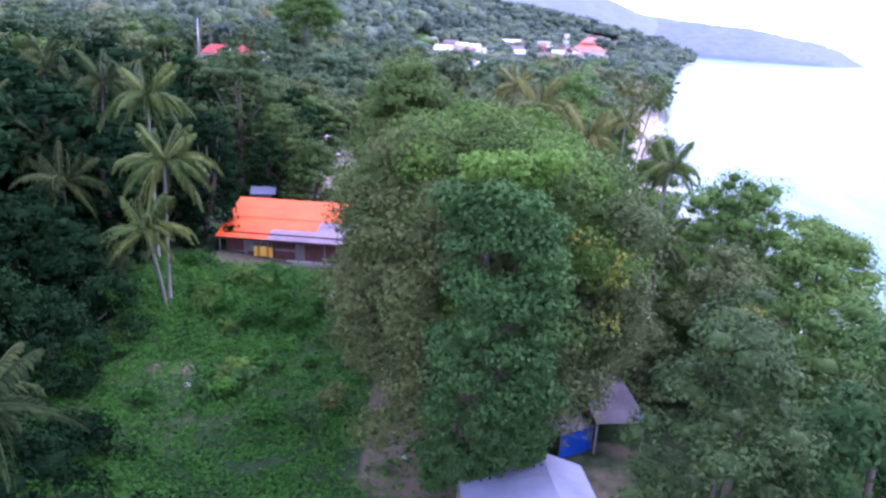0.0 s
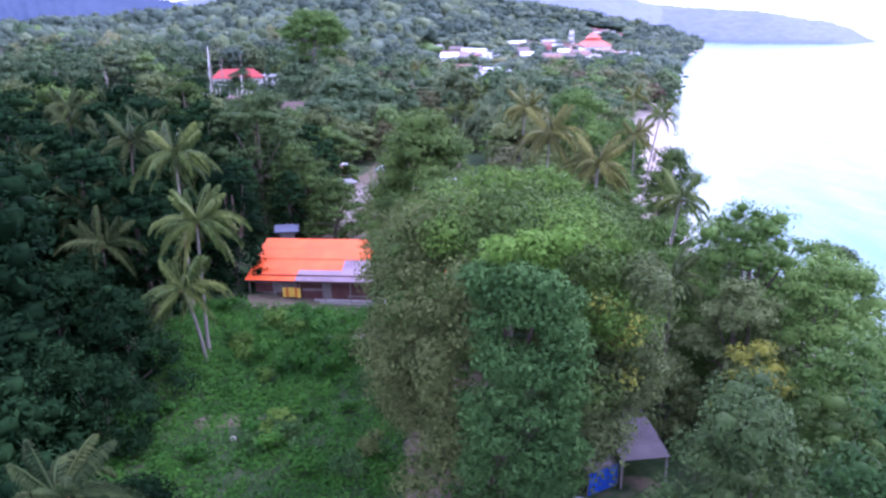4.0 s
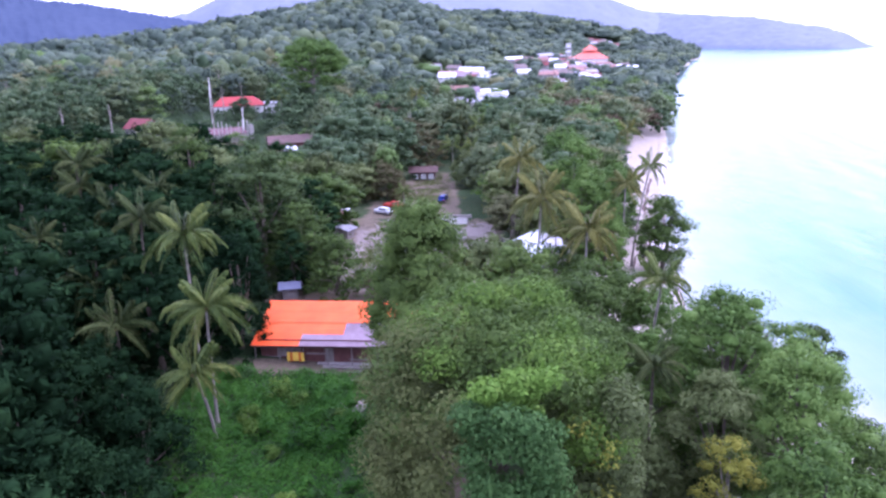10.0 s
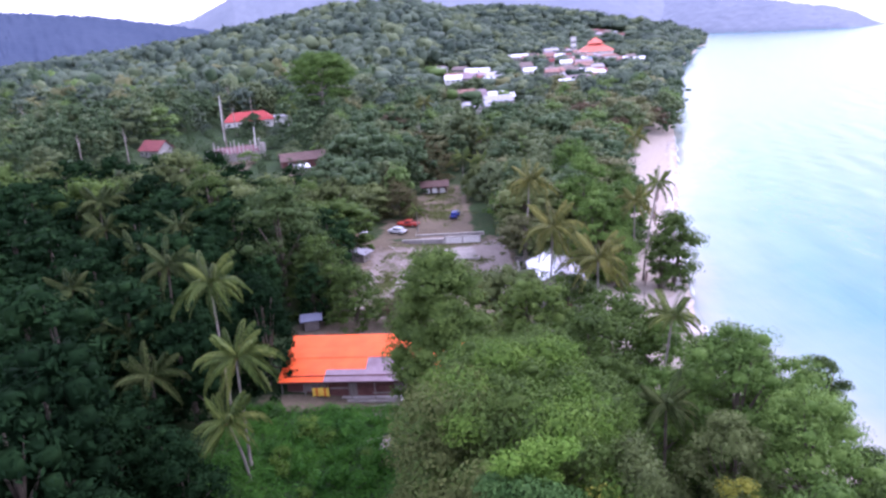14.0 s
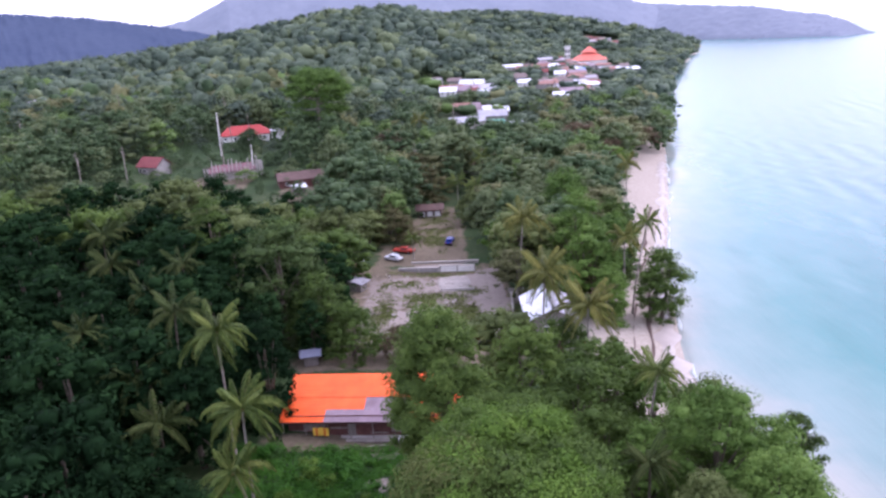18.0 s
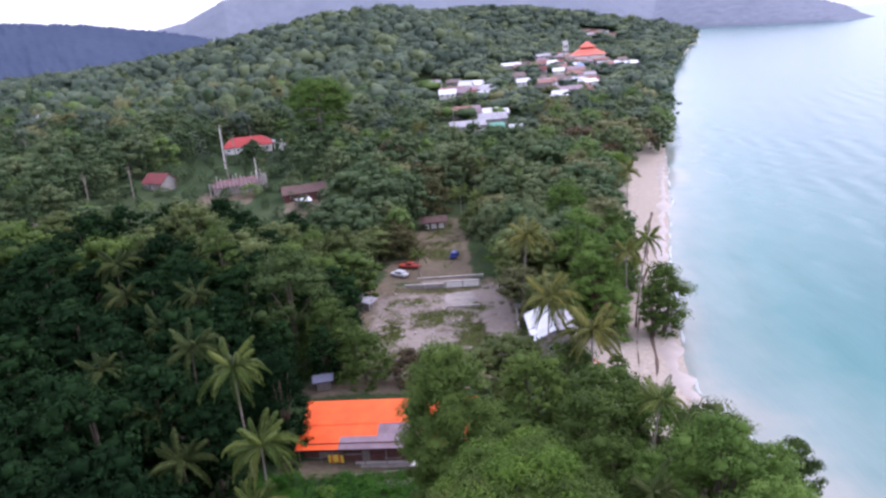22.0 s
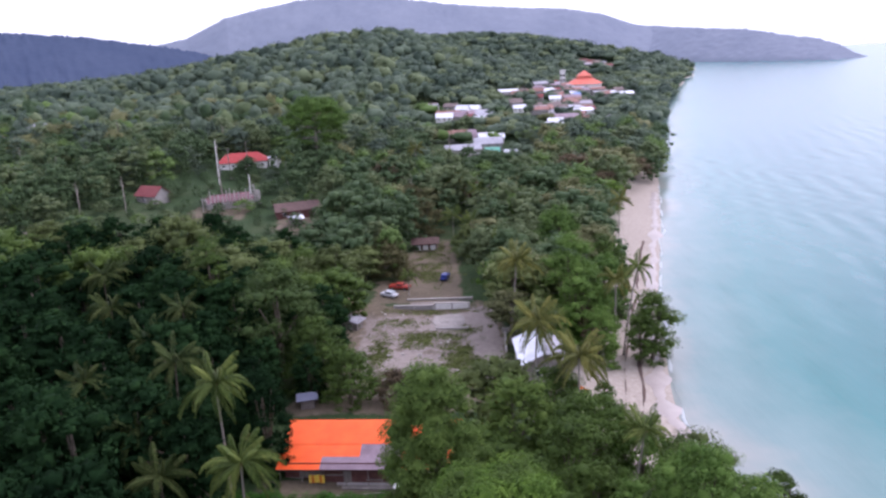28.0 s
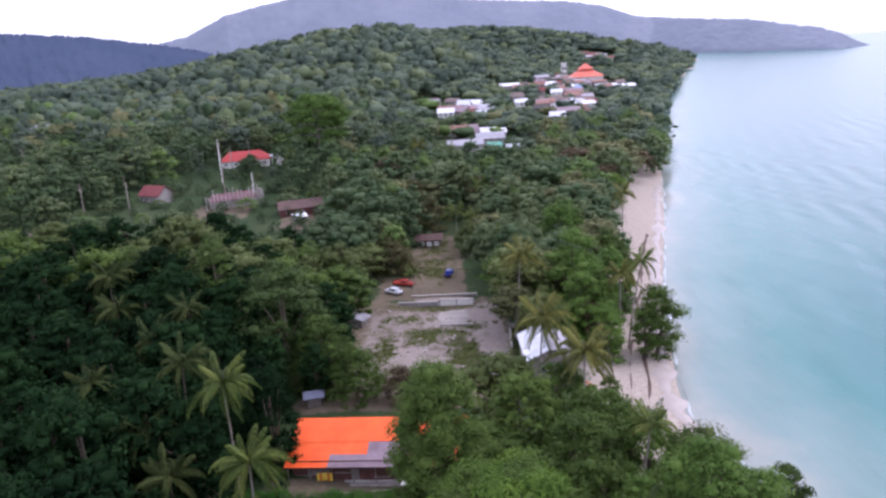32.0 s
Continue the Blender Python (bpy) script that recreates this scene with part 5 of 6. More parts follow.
def tile_sheet(w, l, mat, steps=4, amp=0.03):
    """A roofing sheet pressed into tile courses across the slope."""
    y, z = [], []
    for k in range(steps):
        y += [k * l / steps, (k + 0.97) * l / steps]
        z += [amp, 0.0]
    n = len(y)
    y, z = np.array(y), np.array(z)
    o = np.zeros(n)
    v = np.concatenate([np.stack([o, y, z], 1), np.stack([o + w, y, z], 1), np.stack([o, y, z - 0.015], 1), np.stack([o + w, y, z - 0.015], 1)])
    a = np.arange(n - 1)
    f = np.concatenate([np.stack([a, a + n, a + n + 1, a + 1], 1), np.stack([a + 2 * n, a + 2 * n + 1, a + 3 * n + 1, a + 3 * n], 1), np.stack([a, a + 1, a + 2 * n + 1, a + 2 * n], 1), np.stack([a + n, a + 3 * n, a + 3 * n + 1, a + n + 1], 1)])
    return np_mesh("roof_sheet", v, f, mat)


# long house with the orange roof; its own x runs along the front
HX, HY, HZ, HT = -10.5, 84.4, 2.15, -5.5
house = thing("house", HX, HY, HZ, HT, "long low wooden house with an orange painted roof", "house")
W, D, H, RISE = 23.4, 15.4, 2.85, 2.31
part("foundation", box(W + 0.6, D / 2 + 1.0, 0.9, 0, -D / 4, -0.75), CONCRETE, house)
bm = bmesh.new()
prof = [(-D / 2 + 0.2, -0.2), (0.25, -0.2), (0.25, H + RISE - 0.08), (-D / 2 + 0.2, H - 0.06)]
ends = [[bm.verts.new((x, y, z)) for y, z in prof] for x in (-W / 2 + 0.15, W / 2 - 0.15)]
bm.faces.new(ends[0])
bm.faces.new(ends[1][::-1])
for k in range(4):
    bm.faces.new([ends[0][k], ends[1][k], ends[1][(k + 1) % 4], ends[0][(k + 1) % 4]])
bmesh.ops.recalc_face_normals(bm, faces=bm.faces[:])
part("inner_wall", bm, PLANK, house)
plank = bmesh.new()
box(1.0, 0.05, 0.24, 0, 0, 0, 0.008, plank)
pm = bpy.data.meshes.new("plank")
plank.to_mesh(pm)
plank.free()
pm.materials.append(PLANK)
gm = pm.copy()
gm.materials[0] = GREY_PLANK
rp = np.random.default_rng(14)
OPEN = [(-9.6, -6.6, 0.9, 2.1), (2.4, 6.0, 0.6, 2.2), (-3.6, -2.4, 0.1, 2.2)]
for row in range(12):
    z = 0.16 + row * 0.25
    xs = [-W / 2]
    while xs[-1] < W / 2 - 0.4:
        xs.append(min(xs[-1] + rp.uniform(2.2, 3.6), W / 2))
    for a, b in zip(xs, xs[1:]):
        segs = [(a, b)]
        for oa, ob_, za, zb in OPEN:
            if za < z + 0.12 < zb:
                segs = [s for p, q in segs for s in ((p, min(q, oa)), (max(p, ob_), q)) if s[1] - s[0] > 0.1]
        for p, q in segs:
            child("plank", pm if rp.random() < 0.8 else gm, house, pose((p + q) / 2, -D / 2 + 0.12 + rp.uniform(-0.01, 0.012), z) @ Matrix.Diagonal((q - p - 0.015, 1, 1, 1)))
for oa, ob_, za, zb in OPEN[:2]:
    win = part("window", box(ob_ - oa, 0.10, zb - za, (oa + ob_) / 2, -D / 2 + 0.16, za), GREY_ROOF, house, "grey shuttered window")
    for k in range(3):
        part("shutter_board", box((ob_ - oa) / 3 - 0.05, 0.05, zb - za - 0.12, oa + (k + 0.5) * (ob_ - oa) / 3, -D / 2 + 0.09, za + 0.06, 0.01), GREY_PLANK, win)
part("door", box(1.1, 0.08, 2.0, -3.0, -D / 2 + 0.10, 0.1, 0.01), GREY_PLANK, house)
rows = [(-8.54, 0), (-6.375, 0), (-4.25, 0), (-2.125, 0)]
slope = math.atan2(RISE, D / 2)
length = 2.2 / math.cos(slope)
RUNS = [[("o", -12.6, -6.6), ("l", -6.6, 4.4), ("o", 4.4, 12.5)], [("o", -12.6, -1.4), ("l", -1.4, 4.4), ("o", 4.4, 12.5)], [("o", -12.6, 12.5)], [("o", -12.6, 12.5)]]
for rw, (ya, yb) in enumerate(rows):
    z = H + RISE + ya * math.tan(slope) + 0.10 + 0.006 * rw + (0.05 if rw >= 2 else 0)
    for kind, xa, xb in RUNS[rw]:
        n = max(1, round((xb - xa) / 4.2))
        me = tile_sheet((xb - xa) / n + 0.02, length, ORANGE if kind == "o" else LILAC, amp=0.02)
        for c in range(n):
            child("roof_sheet", me, house, pose(xa + c * (xb - xa) / n, ya, z + 0.004 * (c % 2), math.degrees(slope), 0, 0))
rg = bmesh.new()
box(25.4, 0.3, 0.08, -0.1, 0.1, H + RISE + 0.1, 0.02, rg)
part("ridge_cap", rg, ORANGE, house)
part("eave_board", box(25.2, 0.06, 0.22, 0, -8.42, H - 0.42), DARK_ROOF, house, "dark weathered eave board")
for k in range(9):
    part("post", box(0.12, 0.12, H - 0.2, -12.2 + k * 3.05, -8.2, -0.1), GREY_PLANK, house)
part("porch_floor", box(24, 1.5, 0.18, 0, -8.3, -0.1), GREY_PLANK, house)

cl = thing("hung_cloth", -19.4, 76.8, 2.75, HT, "yellow and orange striped cloth hung at the porch", "cloth")
for k, mat in enumerate([CLOTH_YELLOW, CLOTH_RED, CLOTH_YELLOW, CLOTH_YELLOW, CLOTH_RED, CLOTH_YELLOW]):
    xs = np.linspace(k * 0.36, k * 0.36 + 0.36, 5)
    v = np.concatenate([np.stack([xs, 0.05 * np.sin(xs * 6), np.full(5, z) - 0.03 * np.cos(xs * 3)], 1) for z in (0.0, 0.6, 1.2)])
    a = np.array([r * 5 + c for r in range(2) for c in range(4)])
    f = np.stack([a, a + 1, a + 6, a + 5], 1)
    vb = v + np.array([0, 0.02, 0])
    child("stripe", np_mesh("stripe", np.concatenate([v, vb]), np.concatenate([f, f[:, ::-1] + 15]), mat), cl)
bench = thing("bench", -6.4, 74.6, 2.25, HT, "white painted bench in front of the house", "bench")
part("seat", box(3.0, 0.5, 0.07, 0, 0, 0.45, 0.01), WHITEWASH, bench)
part("backrest", box(3.0, 0.06, 0.4, 0, 0.25, 0.5, 0.01), WHITEWASH, bench)
for k in (-1.3, 0, 1.3):
    part("leg", box(0.08, 0.42, 0.5, k, 0, -0.04), GREY_PLANK, bench)
for n, (x, y, l, a, dz) in enumerate([(-12, 74.3, 4.2, 4, 0.12), (-15.5, 74.0, 3.0, -8, 0.1), (-10.9, 70.5, 2.2, 40, 0.12), (-5.6, 66.5, 2.4, 84, 0.4)]):
    v, f = tube([(0, 0, 0), (l * 0.5, 0.08, 0.04), (l, 0, 0)], [0.11, 0.10, 0.08], 7)
    bm = bmesh.new()
    t = tagged(new("log", np_mesh("log", v, f, PALE_BARK, True)), "pale fallen log lying on the ground", "log")
    t.matrix_basis = pose(x, y, ground_z(x, y) + dz, 0, 0, a)
simple_house("shed", 2.2, 82.5, -5, 3.2, 2.6, 2.4, 0.9, BLUE_ROOF, PALE_ROOF, "small shed with a pale zinc roof beside the long house", 2, category="shed")
simple_house("shed", -22.8, 96.5, 10, 2.2, 1.6, 2.0, 0.4, GREY_PLANK, PALE_ROOF, "tiny shed with a pale zinc roof behind the house", 1, category="shed")

# ---- sheds under the great tree ----
shed = thing("shed", 5.1, 30.0, ground_z(6, 31), 5, "shed with a broad pale grey zinc roof", "shed")
part("wall", box(6.2, 6.6, 2.6, 0.6, -0.3, -0.4), GREY_PLANK, shed)
for k in range(7):
    child("roof_sheet", sheet_mesh(1.0, 4.75, PALE_ROOF), shed, pose(-2.56, -3.7 + k * 1.03 + 1.0, 2.93, 0, 0, -90) @ pose(0, 0, 0, 10.3, 0, 0))
for k in range(7):
    child("roof_sheet", sheet_mesh(1.0, 2.6, PALE_ROOF), shed, pose(2.1, -3.7 + k * 1.03 + 1.0, 3.78, 0, 0, -90) @ pose(0, 0, 0, -22, 0, 0))
shed = thing("shed", 12.7, 41.6, ground_z(12.7, 41.6), 6, "open shed with a weathered grey corrugated roof", "shed")
for k in range(4):
    child("roof_sheet", sheet_mesh(0.86, 5.6, DIM_ROOF), shed, pose(-1.7 + k * 0.84, -2.8, 2.35 + 0.01 * k, 6.5, 0, 0))
for px in (-1.55, 1.55):
    for py in (-2.5, 2.5):
        part("post", box(0.12, 0.12, 3.0 + (0.3 if py > 0 else -0.3), px, py, -0.4), GREY_PLANK, shed)
part("back_wall", box(3.2, 0.08, 2.6, 0, 2.4, -0.3), PLANK, shed)
shed = thing("shed", 9.9, 39.6, ground_z(9.9, 39.6), 28, "lean-to with a dim grey roof and a blue tarpaulin wall", "shed")
for k in range(3):
    child("roof_sheet", sheet_mesh(0.9, 3.2, DIM_ROOF), shed, pose(-1.4 + k * 0.88, -0.9, 1.75 + 0.01 * k, 6, 0, 0))
part("tarpaulin", box(2.5, 0.04, 1.7, -0.1, -0.8, 0.0), BLUE_TARP, shed, "bright blue tarpaulin")
for px in (-1.3, 1.2):
    part("post", box(0.09, 0.09, 2.0, px, -0.72, -0.2), GREY_PLANK, shed)
    part("post", box(0.09, 0.09, 2.3, px, 2.1, -0.2), GREY_PLANK, shed)

# ---- white-roofed beach house ----
bh = thing("beach_house", 16.4, 105.0, ground_z(16, 104), -90, "two-storey beach house with a white zinc roof", "house")
part("wall", gable_box(11.4, 7.5, 5.2, 1.9), GREY_PLANK, bh)
for side, mat in ((0, WHITE_ROOF), (180, GREY_ROOF)):
    me = sheet_mesh(1.02, 4.75, mat)
    for k in range(12):
        child("roof_sheet", me, bh, pose(0, 0, 7.28, 0, 0, side) @ pose(-6.0 + k, -4.3, -2.05 + 0.006 * (k % 2), 25.5, 0, 0))
part("ridge_cap", box(12.2, 0.4, 0.1, 0, 0, 7.28, 0.03), GREY_ROOF, bh)
for k in range(4):
    win = part("window", box(1.0, 0.1, 1.1, -4.2 + k * 2.8, -3.79, 3.2), WHITEWASH, bh)
    part("pane", box(0.8, 0.04, 0.9, -4.2 + k * 2.8, -3.86, 3.3), GLASS_DARK, win)
win = part("window", box(0.1, 1.2, 1.1, 5.74, -1.2, 3.2), WHITEWASH, bh)
part("pane", box(0.04, 1.0, 0.9, 5.81, -1.2, 3.3), GLASS_DARK, win)
part("door", box(0.1, 1.0, 2.1, 5.74, 1.2, 0), PLANK, bh)

# ---- walls, cars and hut of the yard ----
def low_wall(x, y, turn, l, h, thick, label, mat=WHITEWASH):
    t = thing("low_wall", x, y, ground_z(x, y), turn, label, "wall")
    n = max(2, int(l / 3.2))
    for k in range(n):
        part("panel", box(l / n - 0.32, thick, h + 0.3, -l / 2 + (k + 0.5) * l / n, 0, -0.3, 0.02), mat, t)
    for k in range(n + 1):
        part("pillar", box(0.34, thick + 0.12, h + 0.5, -l / 2 + k * l / n, 0, -0.3, 0.02), CONCRETE, t)
    part("coping", box(l + 0.3, thick + 0.2, 0.1, 0, 0, h, 0.01), CONCRETE, t)


low_wall(1.9, 140.4, -5, 7.6, 1.4, 0.25, "low whitewashed wall with pillars across the yard")
low_wall(-6.6, 141.1, -5, 8.8, 0.9, 0.25, "low weathered wall running on from the white one", WEATHERED)
low_wall(-0.8, 146.5, -3, 15.0, 0.3, 0.3, "low weathered concrete kerb wall", WEATHERED)
low_wall(1.5, 128, -2, 6.5, 0.35, 0.25, "broken low foundation wall in the sand", CONCRETE)
low_wall(14.5, 125, -4, 5.5, 0.9, 0.25, "short concrete garden wall", CONCRETE)
low_wall(11.8, 120, 86, 9, 0.5, 0.25, "low concrete kerb beside the driveway", CONCRETE)
patch("concrete_slab", 1.0, 133, 3.6, 4.2, SLAB, "old cracked concrete slab", "slab", 0.16, 9, edge=0.05)
for n in range(34):
    x, y, r = rp.uniform(-16, 4), rp.uniform(104, 140), rp.uniform(0.15, 0.5)
    bm = bmesh.new()
    bmesh.ops.create_icosphere(bm, subdivisions=1, radius=r)
    for v in bm.verts:
        v.co *= rp.uniform(0.7, 1.2)
        v.co.z *= 0.5
    me = bpy.data.meshes.new("rubble_stone")
    bm.to_mesh(me)
    bm.free()
    me.materials.append(ROCK)
    tagged(new("rubble_stone", me), "pale rubble stone lying in the sand", "stone", "rubble stones").matrix_basis = pose(x, y, ground_z(x, y) + 0.08 + r * 0.2, 0, 0, n * 40)


def car(x, y, turn, paint, label, truck=False):
    t = thing("truck" if truck else "car", x, y, ground_z(x, y) + 0.02, turn, label, "truck" if truck else "car")
    L, Wd = (5.2, 1.85) if truck else (4.3, 1.75)
    bm = bmesh.new()
    box(Wd, L, 0.62, 0, 0, 0.32, 0.12, bm)
    part("body", bm, paint, t)
    bm = bmesh.new()
    box(Wd * 0.86, L * (0.34 if truck else 0.55), 0.6, 0, L * (-0.02 if truck else -0.04), 0.9, 0.16, bm)
    part("cabin", bm, paint, t)
    for s in (-1, 1):
        part("side_window", box(0.03, L * (0.24 if truck else 0.4), 0.34, s * Wd * 0.435, L * -0.03, 1.02), GLASS_DARK, t)
        part("windscreen", box(Wd * 0.66, 0.03, 0.36, 0, L * (-0.03) + s * L * (0.172 if truck else 0.277), 1.02), GLASS_DARK, t)
        part("headlight", box(0.32, 0.05, 0.16, s * Wd * 0.34, L / 2 + 0.0, 0.62), WHITEWASH, t)
        part("tail_light", box(0.22, 0.05, 0.16, s * Wd * 0.38, -L / 2 - 0.0, 0.66), CAR_RED, t)
        for e in (-1, 1):
            bm = bmesh.new()
            bmesh.ops.create_cone(bm, cap_ends=True, segments=14, radius1=0.32, radius2=0.32, depth=0.2, matrix=pose(s * (Wd / 2 - 0.06), e * L * 0.31, 0.30, 0, 90, 0))
            wheel = part("wheel", bm, BLACK, t)
            bm = bmesh.new()
            bmesh.ops.create_cone(bm, cap_ends=True, segments=10, radius1=0.18, radius2=0.16, depth=0.04, matrix=pose(s * (Wd / 2 + 0.05), e * L * 0.31, 0.30, 0, 90, 0))
            part("rim", bm, CHROME, wheel)
    part("bumper", box(Wd * 0.96, 0.12, 0.2, 0, L / 2 + 0.02, 0.34, 0.03), BLACK, t)
    part("bumper", box(Wd * 0.96, 0.12, 0.2, 0, -L / 2 - 0.02, 0.34, 0.03), BLACK, t)
    return t


car(0.7, 161, -14, CAR_BLUE, "dark blue car parked on the dry earth")
car(-10.4, 154.5, 70, CAR_RED, "red pickup truck parked under trees", True)
car(-12.6, 149.5, 55, CAR_WHITE, "white car parked at the yard's edge")
hut = thing("kiosk", -4.4, 190, ground_z(-4.4, 190), 0, "small dark-roofed kiosk with white panels", "kiosk")
part("roof", gable_roof(7.0, 4.0, 2.4, 1.0), DARK_ROOF, hut)
for k in range(4):
    part("post", box(0.14, 0.14, 2.5, -3.2 + k * 2.13, -1.8, -0.1), GREY_PLANK, hut)
    part("post", box(0.14, 0.14, 2.5, -3.2 + k * 2.13, 1.8, -0.1), GREY_PLANK, hut)
for k in range(3):
    part("panel", box(1.45, 0.06, 1.4, -2.13 + k * 2.13, -1.8, 0.3, 0.02), WHITEWASH, hut, "white painted panel")
part("back_wall", box(6.6, 0.1, 2.3, 0, 1.6, -0.1), PLANK, hut)
simple_house("shed", -22.6, 138, 62, 5, 4, 2.3, 0.9, PLANK, RUST_ROOF, "low shed with a rusty roof at the yard's edge", 2, category="shed")
simple_house("shed", -21.0, 142.5, 70, 2.2, 2.6, 2.0, 0.7, BLUE_ROOF, WHITE_ROOF, "little lean-to with a white zinc roof", 1, category="shed")
simple_house("shed", -19.5, 131, 64, 2.4, 4.2, 1.8, 0.4, GREY_PLANK, GREY_ROOF, "low shelter with a pale grey roof", 1, category="shed")
simple_house("house", 13, 250, 10, 9, 7, 2.8, 1.6, WHITEWASH, RUST_ROOF, "village house among palms", 3)
simple_house("house", 22, 262, -15, 8, 6, 2.8, 1.6, WHITEWASH, GREY_ROOF, "village house among palms", 3)
boat = thing("rowing_boat", 22.6, 101.5, ground_z(22.6, 101.5), 120, "small orange and white wooden boat drawn up under trees", "boat")
s = np.linspace(-1, 1, 9)
hw = 0.55 * (1 - s ** 2 * 0.92)
rail = 0.55 + 0.2 * s ** 2
v = np.concatenate([np.stack([s * 2.0, -hw, rail], 1), np.stack([s * 1.8, 0 * s, 0.03 + 0.25 * s ** 4], 1), np.stack([s * 2.0, hw, rail], 1)])
a = np.arange(8)
child("hull", np_mesh("hull", v, np.concatenate([np.stack([a, a + 1, a + 10, a + 9], 1), np.stack([a + 9, a + 10, a + 19, a + 18], 1)]), CLOTH_RED, True), boat)
for k in (-0.7, 0.5):
    part("thwart", box(0.2, 0.95, 0.05, k, 0, 0.42), WHITEWASH, boat)
part("gunwale", box(2.6, 0.05, 0.06, 0, -0.52, 0.55), WHITEWASH, boat)
part("gunwale", box(2.6, 0.05, 0.06, 0, 0.52, 0.55), WHITEWASH, boat)

# ---- houses on the slope ----
simple_house("house", -92.5, 329, 12, 22, 12, 3.2, 3.4, WHITEWASH, RED_ROOF, "house with a large red hipped roof on the slope", 5, hip=4.5)
simple_house("house", -77.0, 330, 12, 6.5, 6, 4.2, 0.5, WHITEWASH, GREY_ROOF, "flat-roofed white annex beside the red-roofed house", 2)
simple_house("house", -108, 256, -28, 10, 7, 3.2, 2.8, WEATHERED, MAROON_ROOF, "weathered house with a dark red roof", 4)
simple_house("house", -49, 232, 18, 15, 9, 2.8, 1.8, PLANK, DARK_ROOF, "low house with a dark brown roof", 3)
simple_house("shed", -47.5, 219.5, 30, 3.4, 4.4, 2.2, 0.6, GREY_PLANK, WHITE_ROOF, "small shed with a pale zinc roof", 1, category="shed")
simple_house("house", -237, 420, 20, 11, 9, 7.5, 2.5, WHITEWASH, GREY_ROOF, "tall white house high on the wooded slope", 4)
simple_house("house", -259, 413, 5, 11, 8, 3, 2.2, WHITEWASH, MAROON_ROOF, "dark red-roofed house on the wooded slope", 3)
simple_house("house", -124, 193, 5, 8, 6, 2.8, 1.6, WHITEWASH, DUN_ROOF, "house with a brown roof among dark trees", 3)
simple_house("house", -113.5, 200, -20, 6, 5, 2.8, 1.4, WHITEWASH, MAROON_ROOF, "small whitewashed house among dark trees", 2)
frame_h = thing("unfinished_house", -78, 250, ground_z(-78, 250), 24, "unfinished house with bare pale posts and a dull purple roof", "house")
part("wall", box(16, 13, 2.4, 0, 0, -0.6), CONCRETE, frame_h)
part("roof", gable_roof(15.5, 13, 2.4, 1.5), roof_metal("purple_rust_roof", (0.10, 0.04, 0.05), (0.20, 0.09, 0.11), 0.8), frame_h)
rb = np.random.default_rng(18)
for k in range(15):
    part("post", box(0.32, 0.32, rb.uniform(4.2, 8.2), -10 + k * 1.4, -8.0 - rb.uniform(0, 1.6), -0.8), CONCRETE, frame_h)
for k in range(9):
    part("post", box(0.32, 0.32, rb.uniform(5.0, 7.5), 9.8 + rb.uniform(-0.6, 0.8), -7.5 + k * 1.7, -0.8), CONCRETE, frame_h)
for k in range(3):
    part("beam", box(19.5, 0.18, 0.18, 0, -8.2, 2.6 + k * 0.9), PALE_BARK, frame_h)
    part("beam", box(0.18, 14, 0.18, 9.8, 0, 2.8 + k * 0.9), PALE_BARK, frame_h)

mast = tagged(new("mast", np_mesh("mast", *tube([(0, 0, -0.5), (0.1, 0, 9), (0.3, 0, 18.5)], [0.24, 0.2, 0.14], 8), WHITEWASH, True)), "tall pale wooden mast standing among trees", "mast")
mast.matrix_basis = pose(-92, 287, ground_z(-92, 287))
mast = tagged(new("mast", np_mesh("mast", *tube([(0, 0, -0.5), (0.1, 0, 5), (0.2, 0, 11)], [0.22, 0.18, 0.14], 8), WHITEWASH, True)), "pale wooden mast standing beside the unfinished house", "mast")
mast.matrix_basis = pose(-69.5, 250, ground_z(-69.5, 250))
rm = np.random.default_rng(17)
for k in range(16):
    x, y = rm.uniform(-190, 24), rm.uniform(200, 380)
    if not free(x, y, 4):
        continue
    h = rm.uniform(11, 17)
    v, f = joined([tube([(0, 0, -0.5), (0.3, 0.1, h * 0.6), (0.2, 0, h)], [0.28, 0.2, 0.08], 6), tube([(0.3, 0.1, h * 0.6), (1.3, 0.2, h * 0.85)], [0.12, 0.05], 5), tube([(0.28, 0.1, h * 0.7), (-0.9, 0.1, h * 0.95)], [0.1, 0.04], 5)])
    tagged(new("dead_tree", np_mesh("dead_tree", v, f, PALE_BARK, True)), "bare pale dead tree trunk", "tree").matrix_basis = pose(x, y, ground_z(x, y), 0, 0, k * 77)

# ---- village along the shore ----
rv = np.random.default_rng(23)
ROOFS = [WHITE_ROOF, GREY_ROOF, RUST_ROOF, MAROON_ROOF, GREY_ROOF, DUN_ROOF, RUST_ROOF, LILAC, DUN_ROOF]
ROOF_WORDS = ["white zinc", "grey zinc", "rusty", "dark red", "grey zinc", "brown", "rusty", "dull lilac", "brown"]
ROOFS += [GREEN_ROOF, BLUE_ROOF]
ROOF_WORDS += ["green", "blue"]
for x, y, w, k in [(14, 362, 18, 4), (34, 404, 11, 0), (29, 356, 7, 9), (39, 349, 8, 0), (18, 416, 12, 7), (30, 384, 10, 2), (101, 548, 24, 1), (84, 486, 10, 0), (138, 708, 16, 10), (68, 645, 17, 0), (90, 730, 12, 0), (74, 548, 15, 5), (96, 590, 17, 5), (106, 561, 26, 1), (94, 514, 22, 7), (80, 466, 14, 0), (126, 599, 16, 5)]:
    simple_house("house", x, y, rv.uniform(-12, 12), w, w * 0.66, 3.2, 2.0, CONCRETE, ROOFS[k], "village house with a %s roof" % ROOF_WORDS[k], 3, group="village houses")
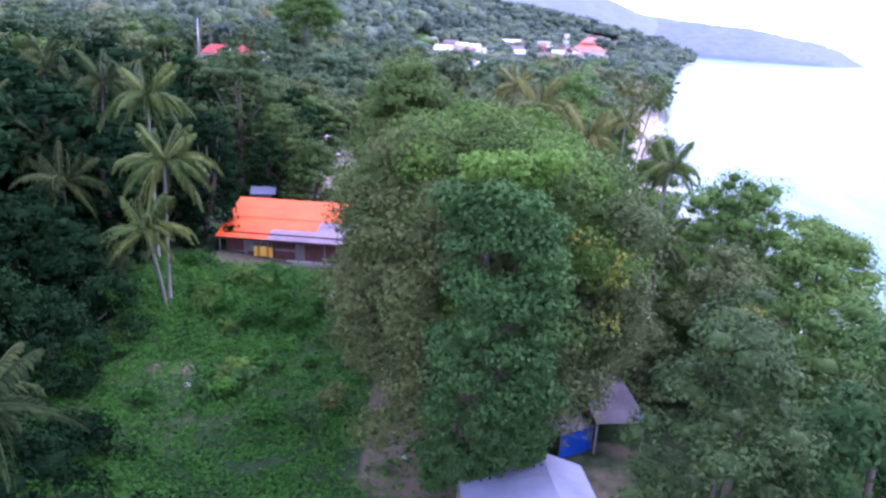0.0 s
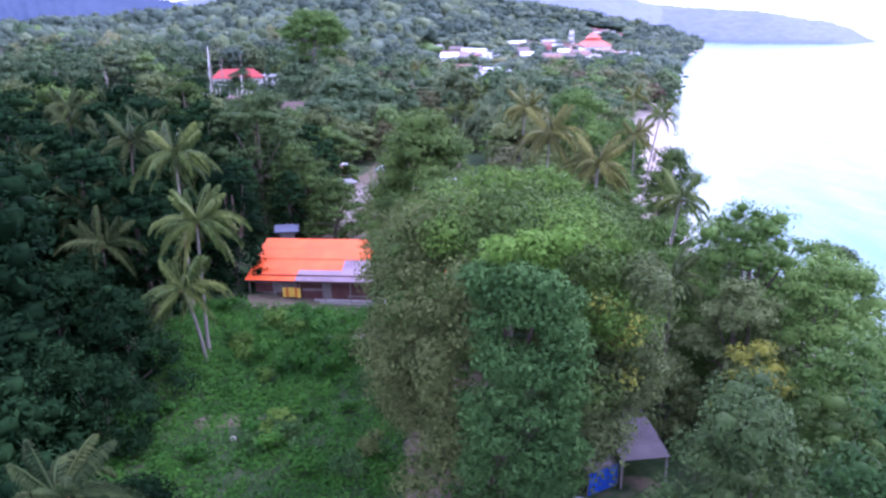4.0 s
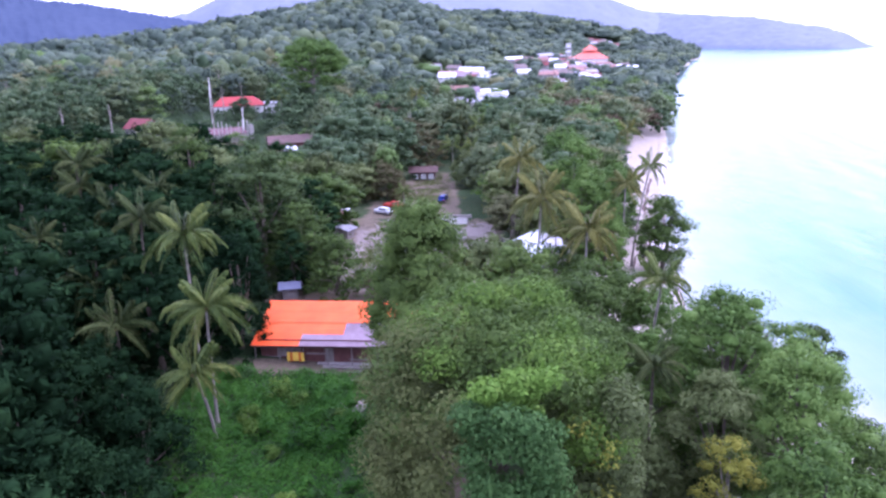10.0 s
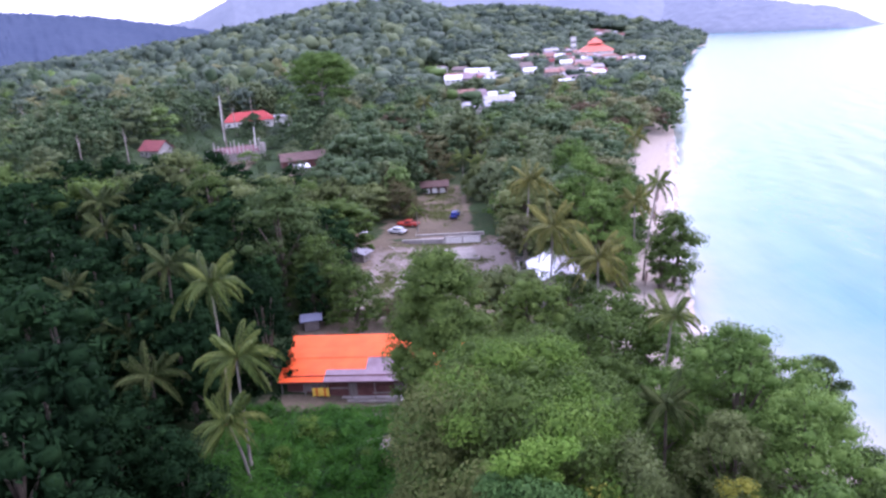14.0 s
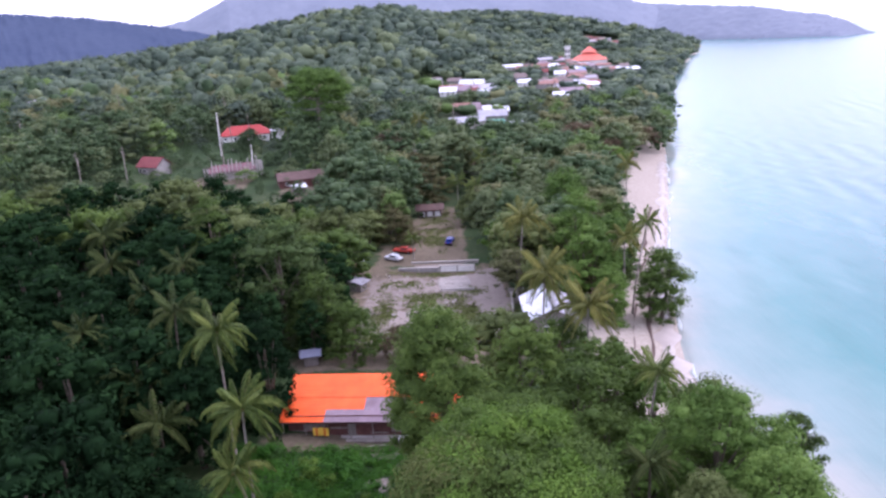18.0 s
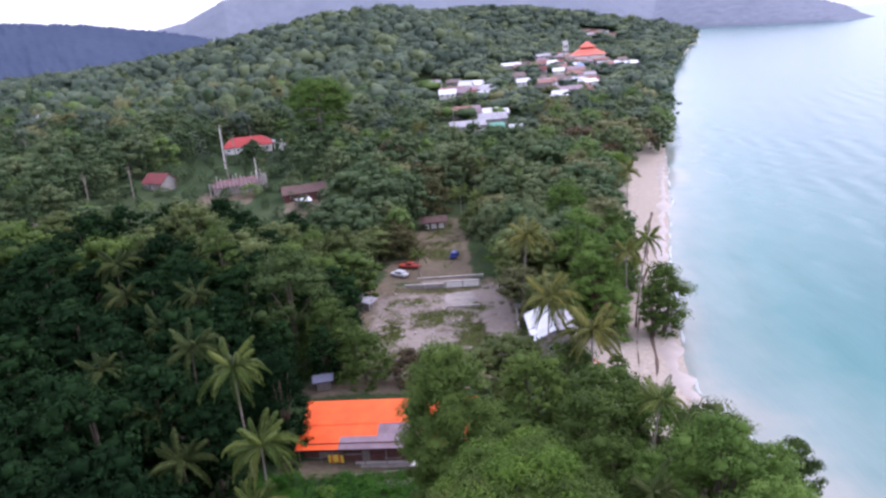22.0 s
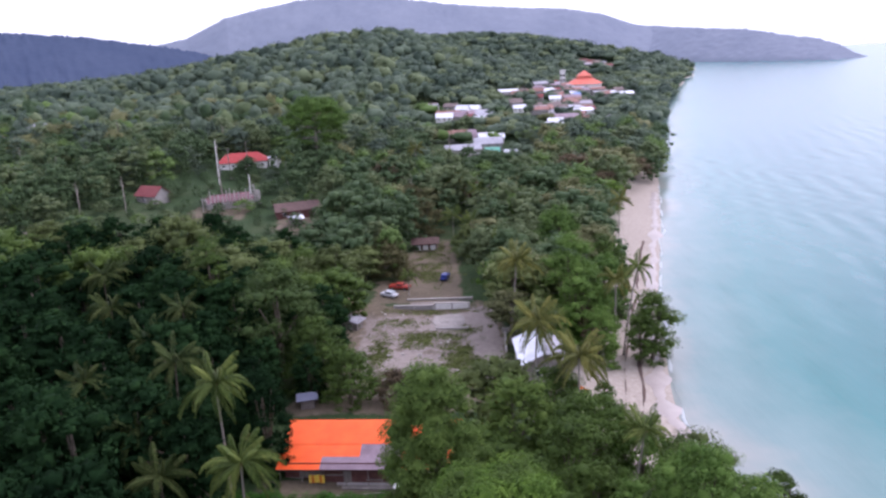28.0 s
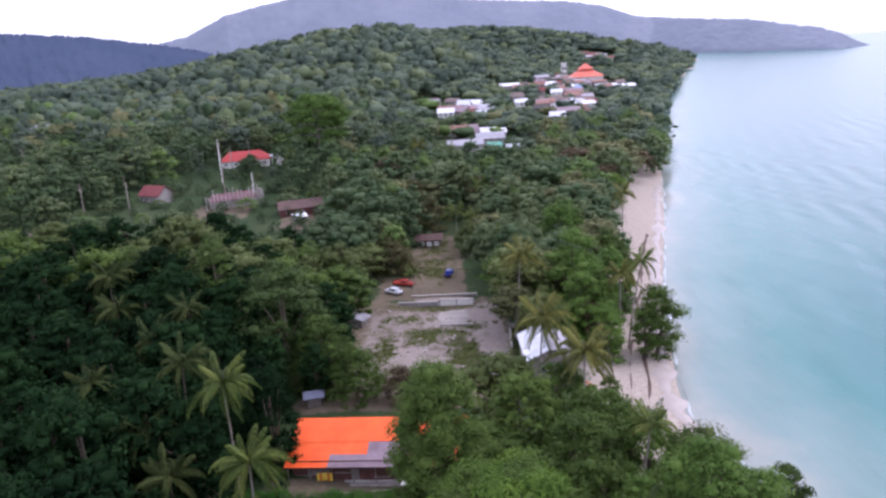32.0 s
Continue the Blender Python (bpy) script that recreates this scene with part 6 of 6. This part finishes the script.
for cx, cy, hw_, hd, cnt in [(24, 388, 12, 18, 4), (12, 500, 22, 34, 13), (94, 535, 30, 38, 17), (108, 640, 32, 44, 18), (130, 725, 26, 36, 10), (155, 820, 44, 60, 18), (190, 930, 40, 60, 14), (205, 785, 20, 22, 5), (300, 1310, 30, 50, 8)]:
    for _ in range(cnt):
        x, y = cx + rv.uniform(-hw_, hw_), cy + rv.uniform(-hd, hd)
        k = int(rv.integers(0, 9))
        w = rv.uniform(8, 15) * (1 + (y - 400) / 1300)
        simple_house("house", x, y, rv.uniform(-30, 30), w, w * rv.uniform(0.55, 0.8), rv.uniform(2.4, 3.0), rv.uniform(1.6, 2.8), WHITEWASH if k == 0 else WEATHERED, ROOFS[k], "village house with a %s roof" % ROOF_WORDS[k], 3 if y < 560 else 2, group="village houses", z=ground_z(x, y) + 1.6)
hall = thing("prayer_hall", 185, 872, ground_z(185, 872), -10, "hall with a large coral red pyramid roof", "hall")
part("wall", box(40, 34, 10, 0, 0, -1), WHITEWASH, hall)
part("lower_roof", gable_roof(42, 36, 9, 11, hip=20.5), PINK_ROOF, hall)
part("upper_roof", gable_roof(18, 17, 18, 6, hip=9.2), PINK_ROOF, hall)
tower = thing("tower", 156, 857, ground_z(156, 857), -10, "slim white tower beside the red-roofed hall", "tower")
part("shaft", box(6, 6, 22, 0, 0, -1), WHITEWASH, tower)
for k in range(4):
    part("opening", box(1.6, 0.3, 3.2, -1.5 + 3 * (k % 2), -3.0, 8 + 6 * (k // 2)), GLASS_DARK, tower)
part("cornice", box(7.2, 7.2, 0.8, 0, 0, 21), WHITEWASH, tower)

# ---- small things in the clearing ----
def stone(x, y, r, label, mat=ROCK, squash=0.6, seed=0):
    g = np.random.default_rng(seed)
    bm = bmesh.new()
    bmesh.ops.create_icosphere(bm, subdivisions=2, radius=r)
    for v in bm.verts:
        v.co *= 1 + 0.25 * noise.noise(v.co * 1.7 / r + Vector((seed, 0, 0)))
        v.co.z *= squash
    me = bpy.data.meshes.new("stone")
    bm.to_mesh(me)
    bm.free()
    me.materials.append(mat)
    tagged(new("stone", me), label, "stone", "stones in the clearing").matrix_basis = pose(x, y, ground_z(x, y) + r * squash * 0.4, 0, 0, g.uniform(0, 360))


for n, (x, y, r) in enumerate([(-5.0, 58.8, 0.55), (-4.5, 58.2, 0.3), (-15.6, 46.4, 0.5), (-16.6, 45.6, 0.45), (-14.9, 46.9, 0.3), (-14.2, 47.4, 0.35), (0.4, 40, 0.35), (-0.6, 38.4, 0.3), (0.9, 37.2, 0.4), (-1.4, 44, 0.3), (3, 36.4, 0.4), (-6.4, 61, 0.35)]):
    stone(x, y, r * 0.7, "pale grey stone among the green plants", ROCK, 0.4, n)

for some in PROTO.values():
    for t, h in some:
        for o in (*t.children_recursive, t):
            bpy.data.objects.remove(o)
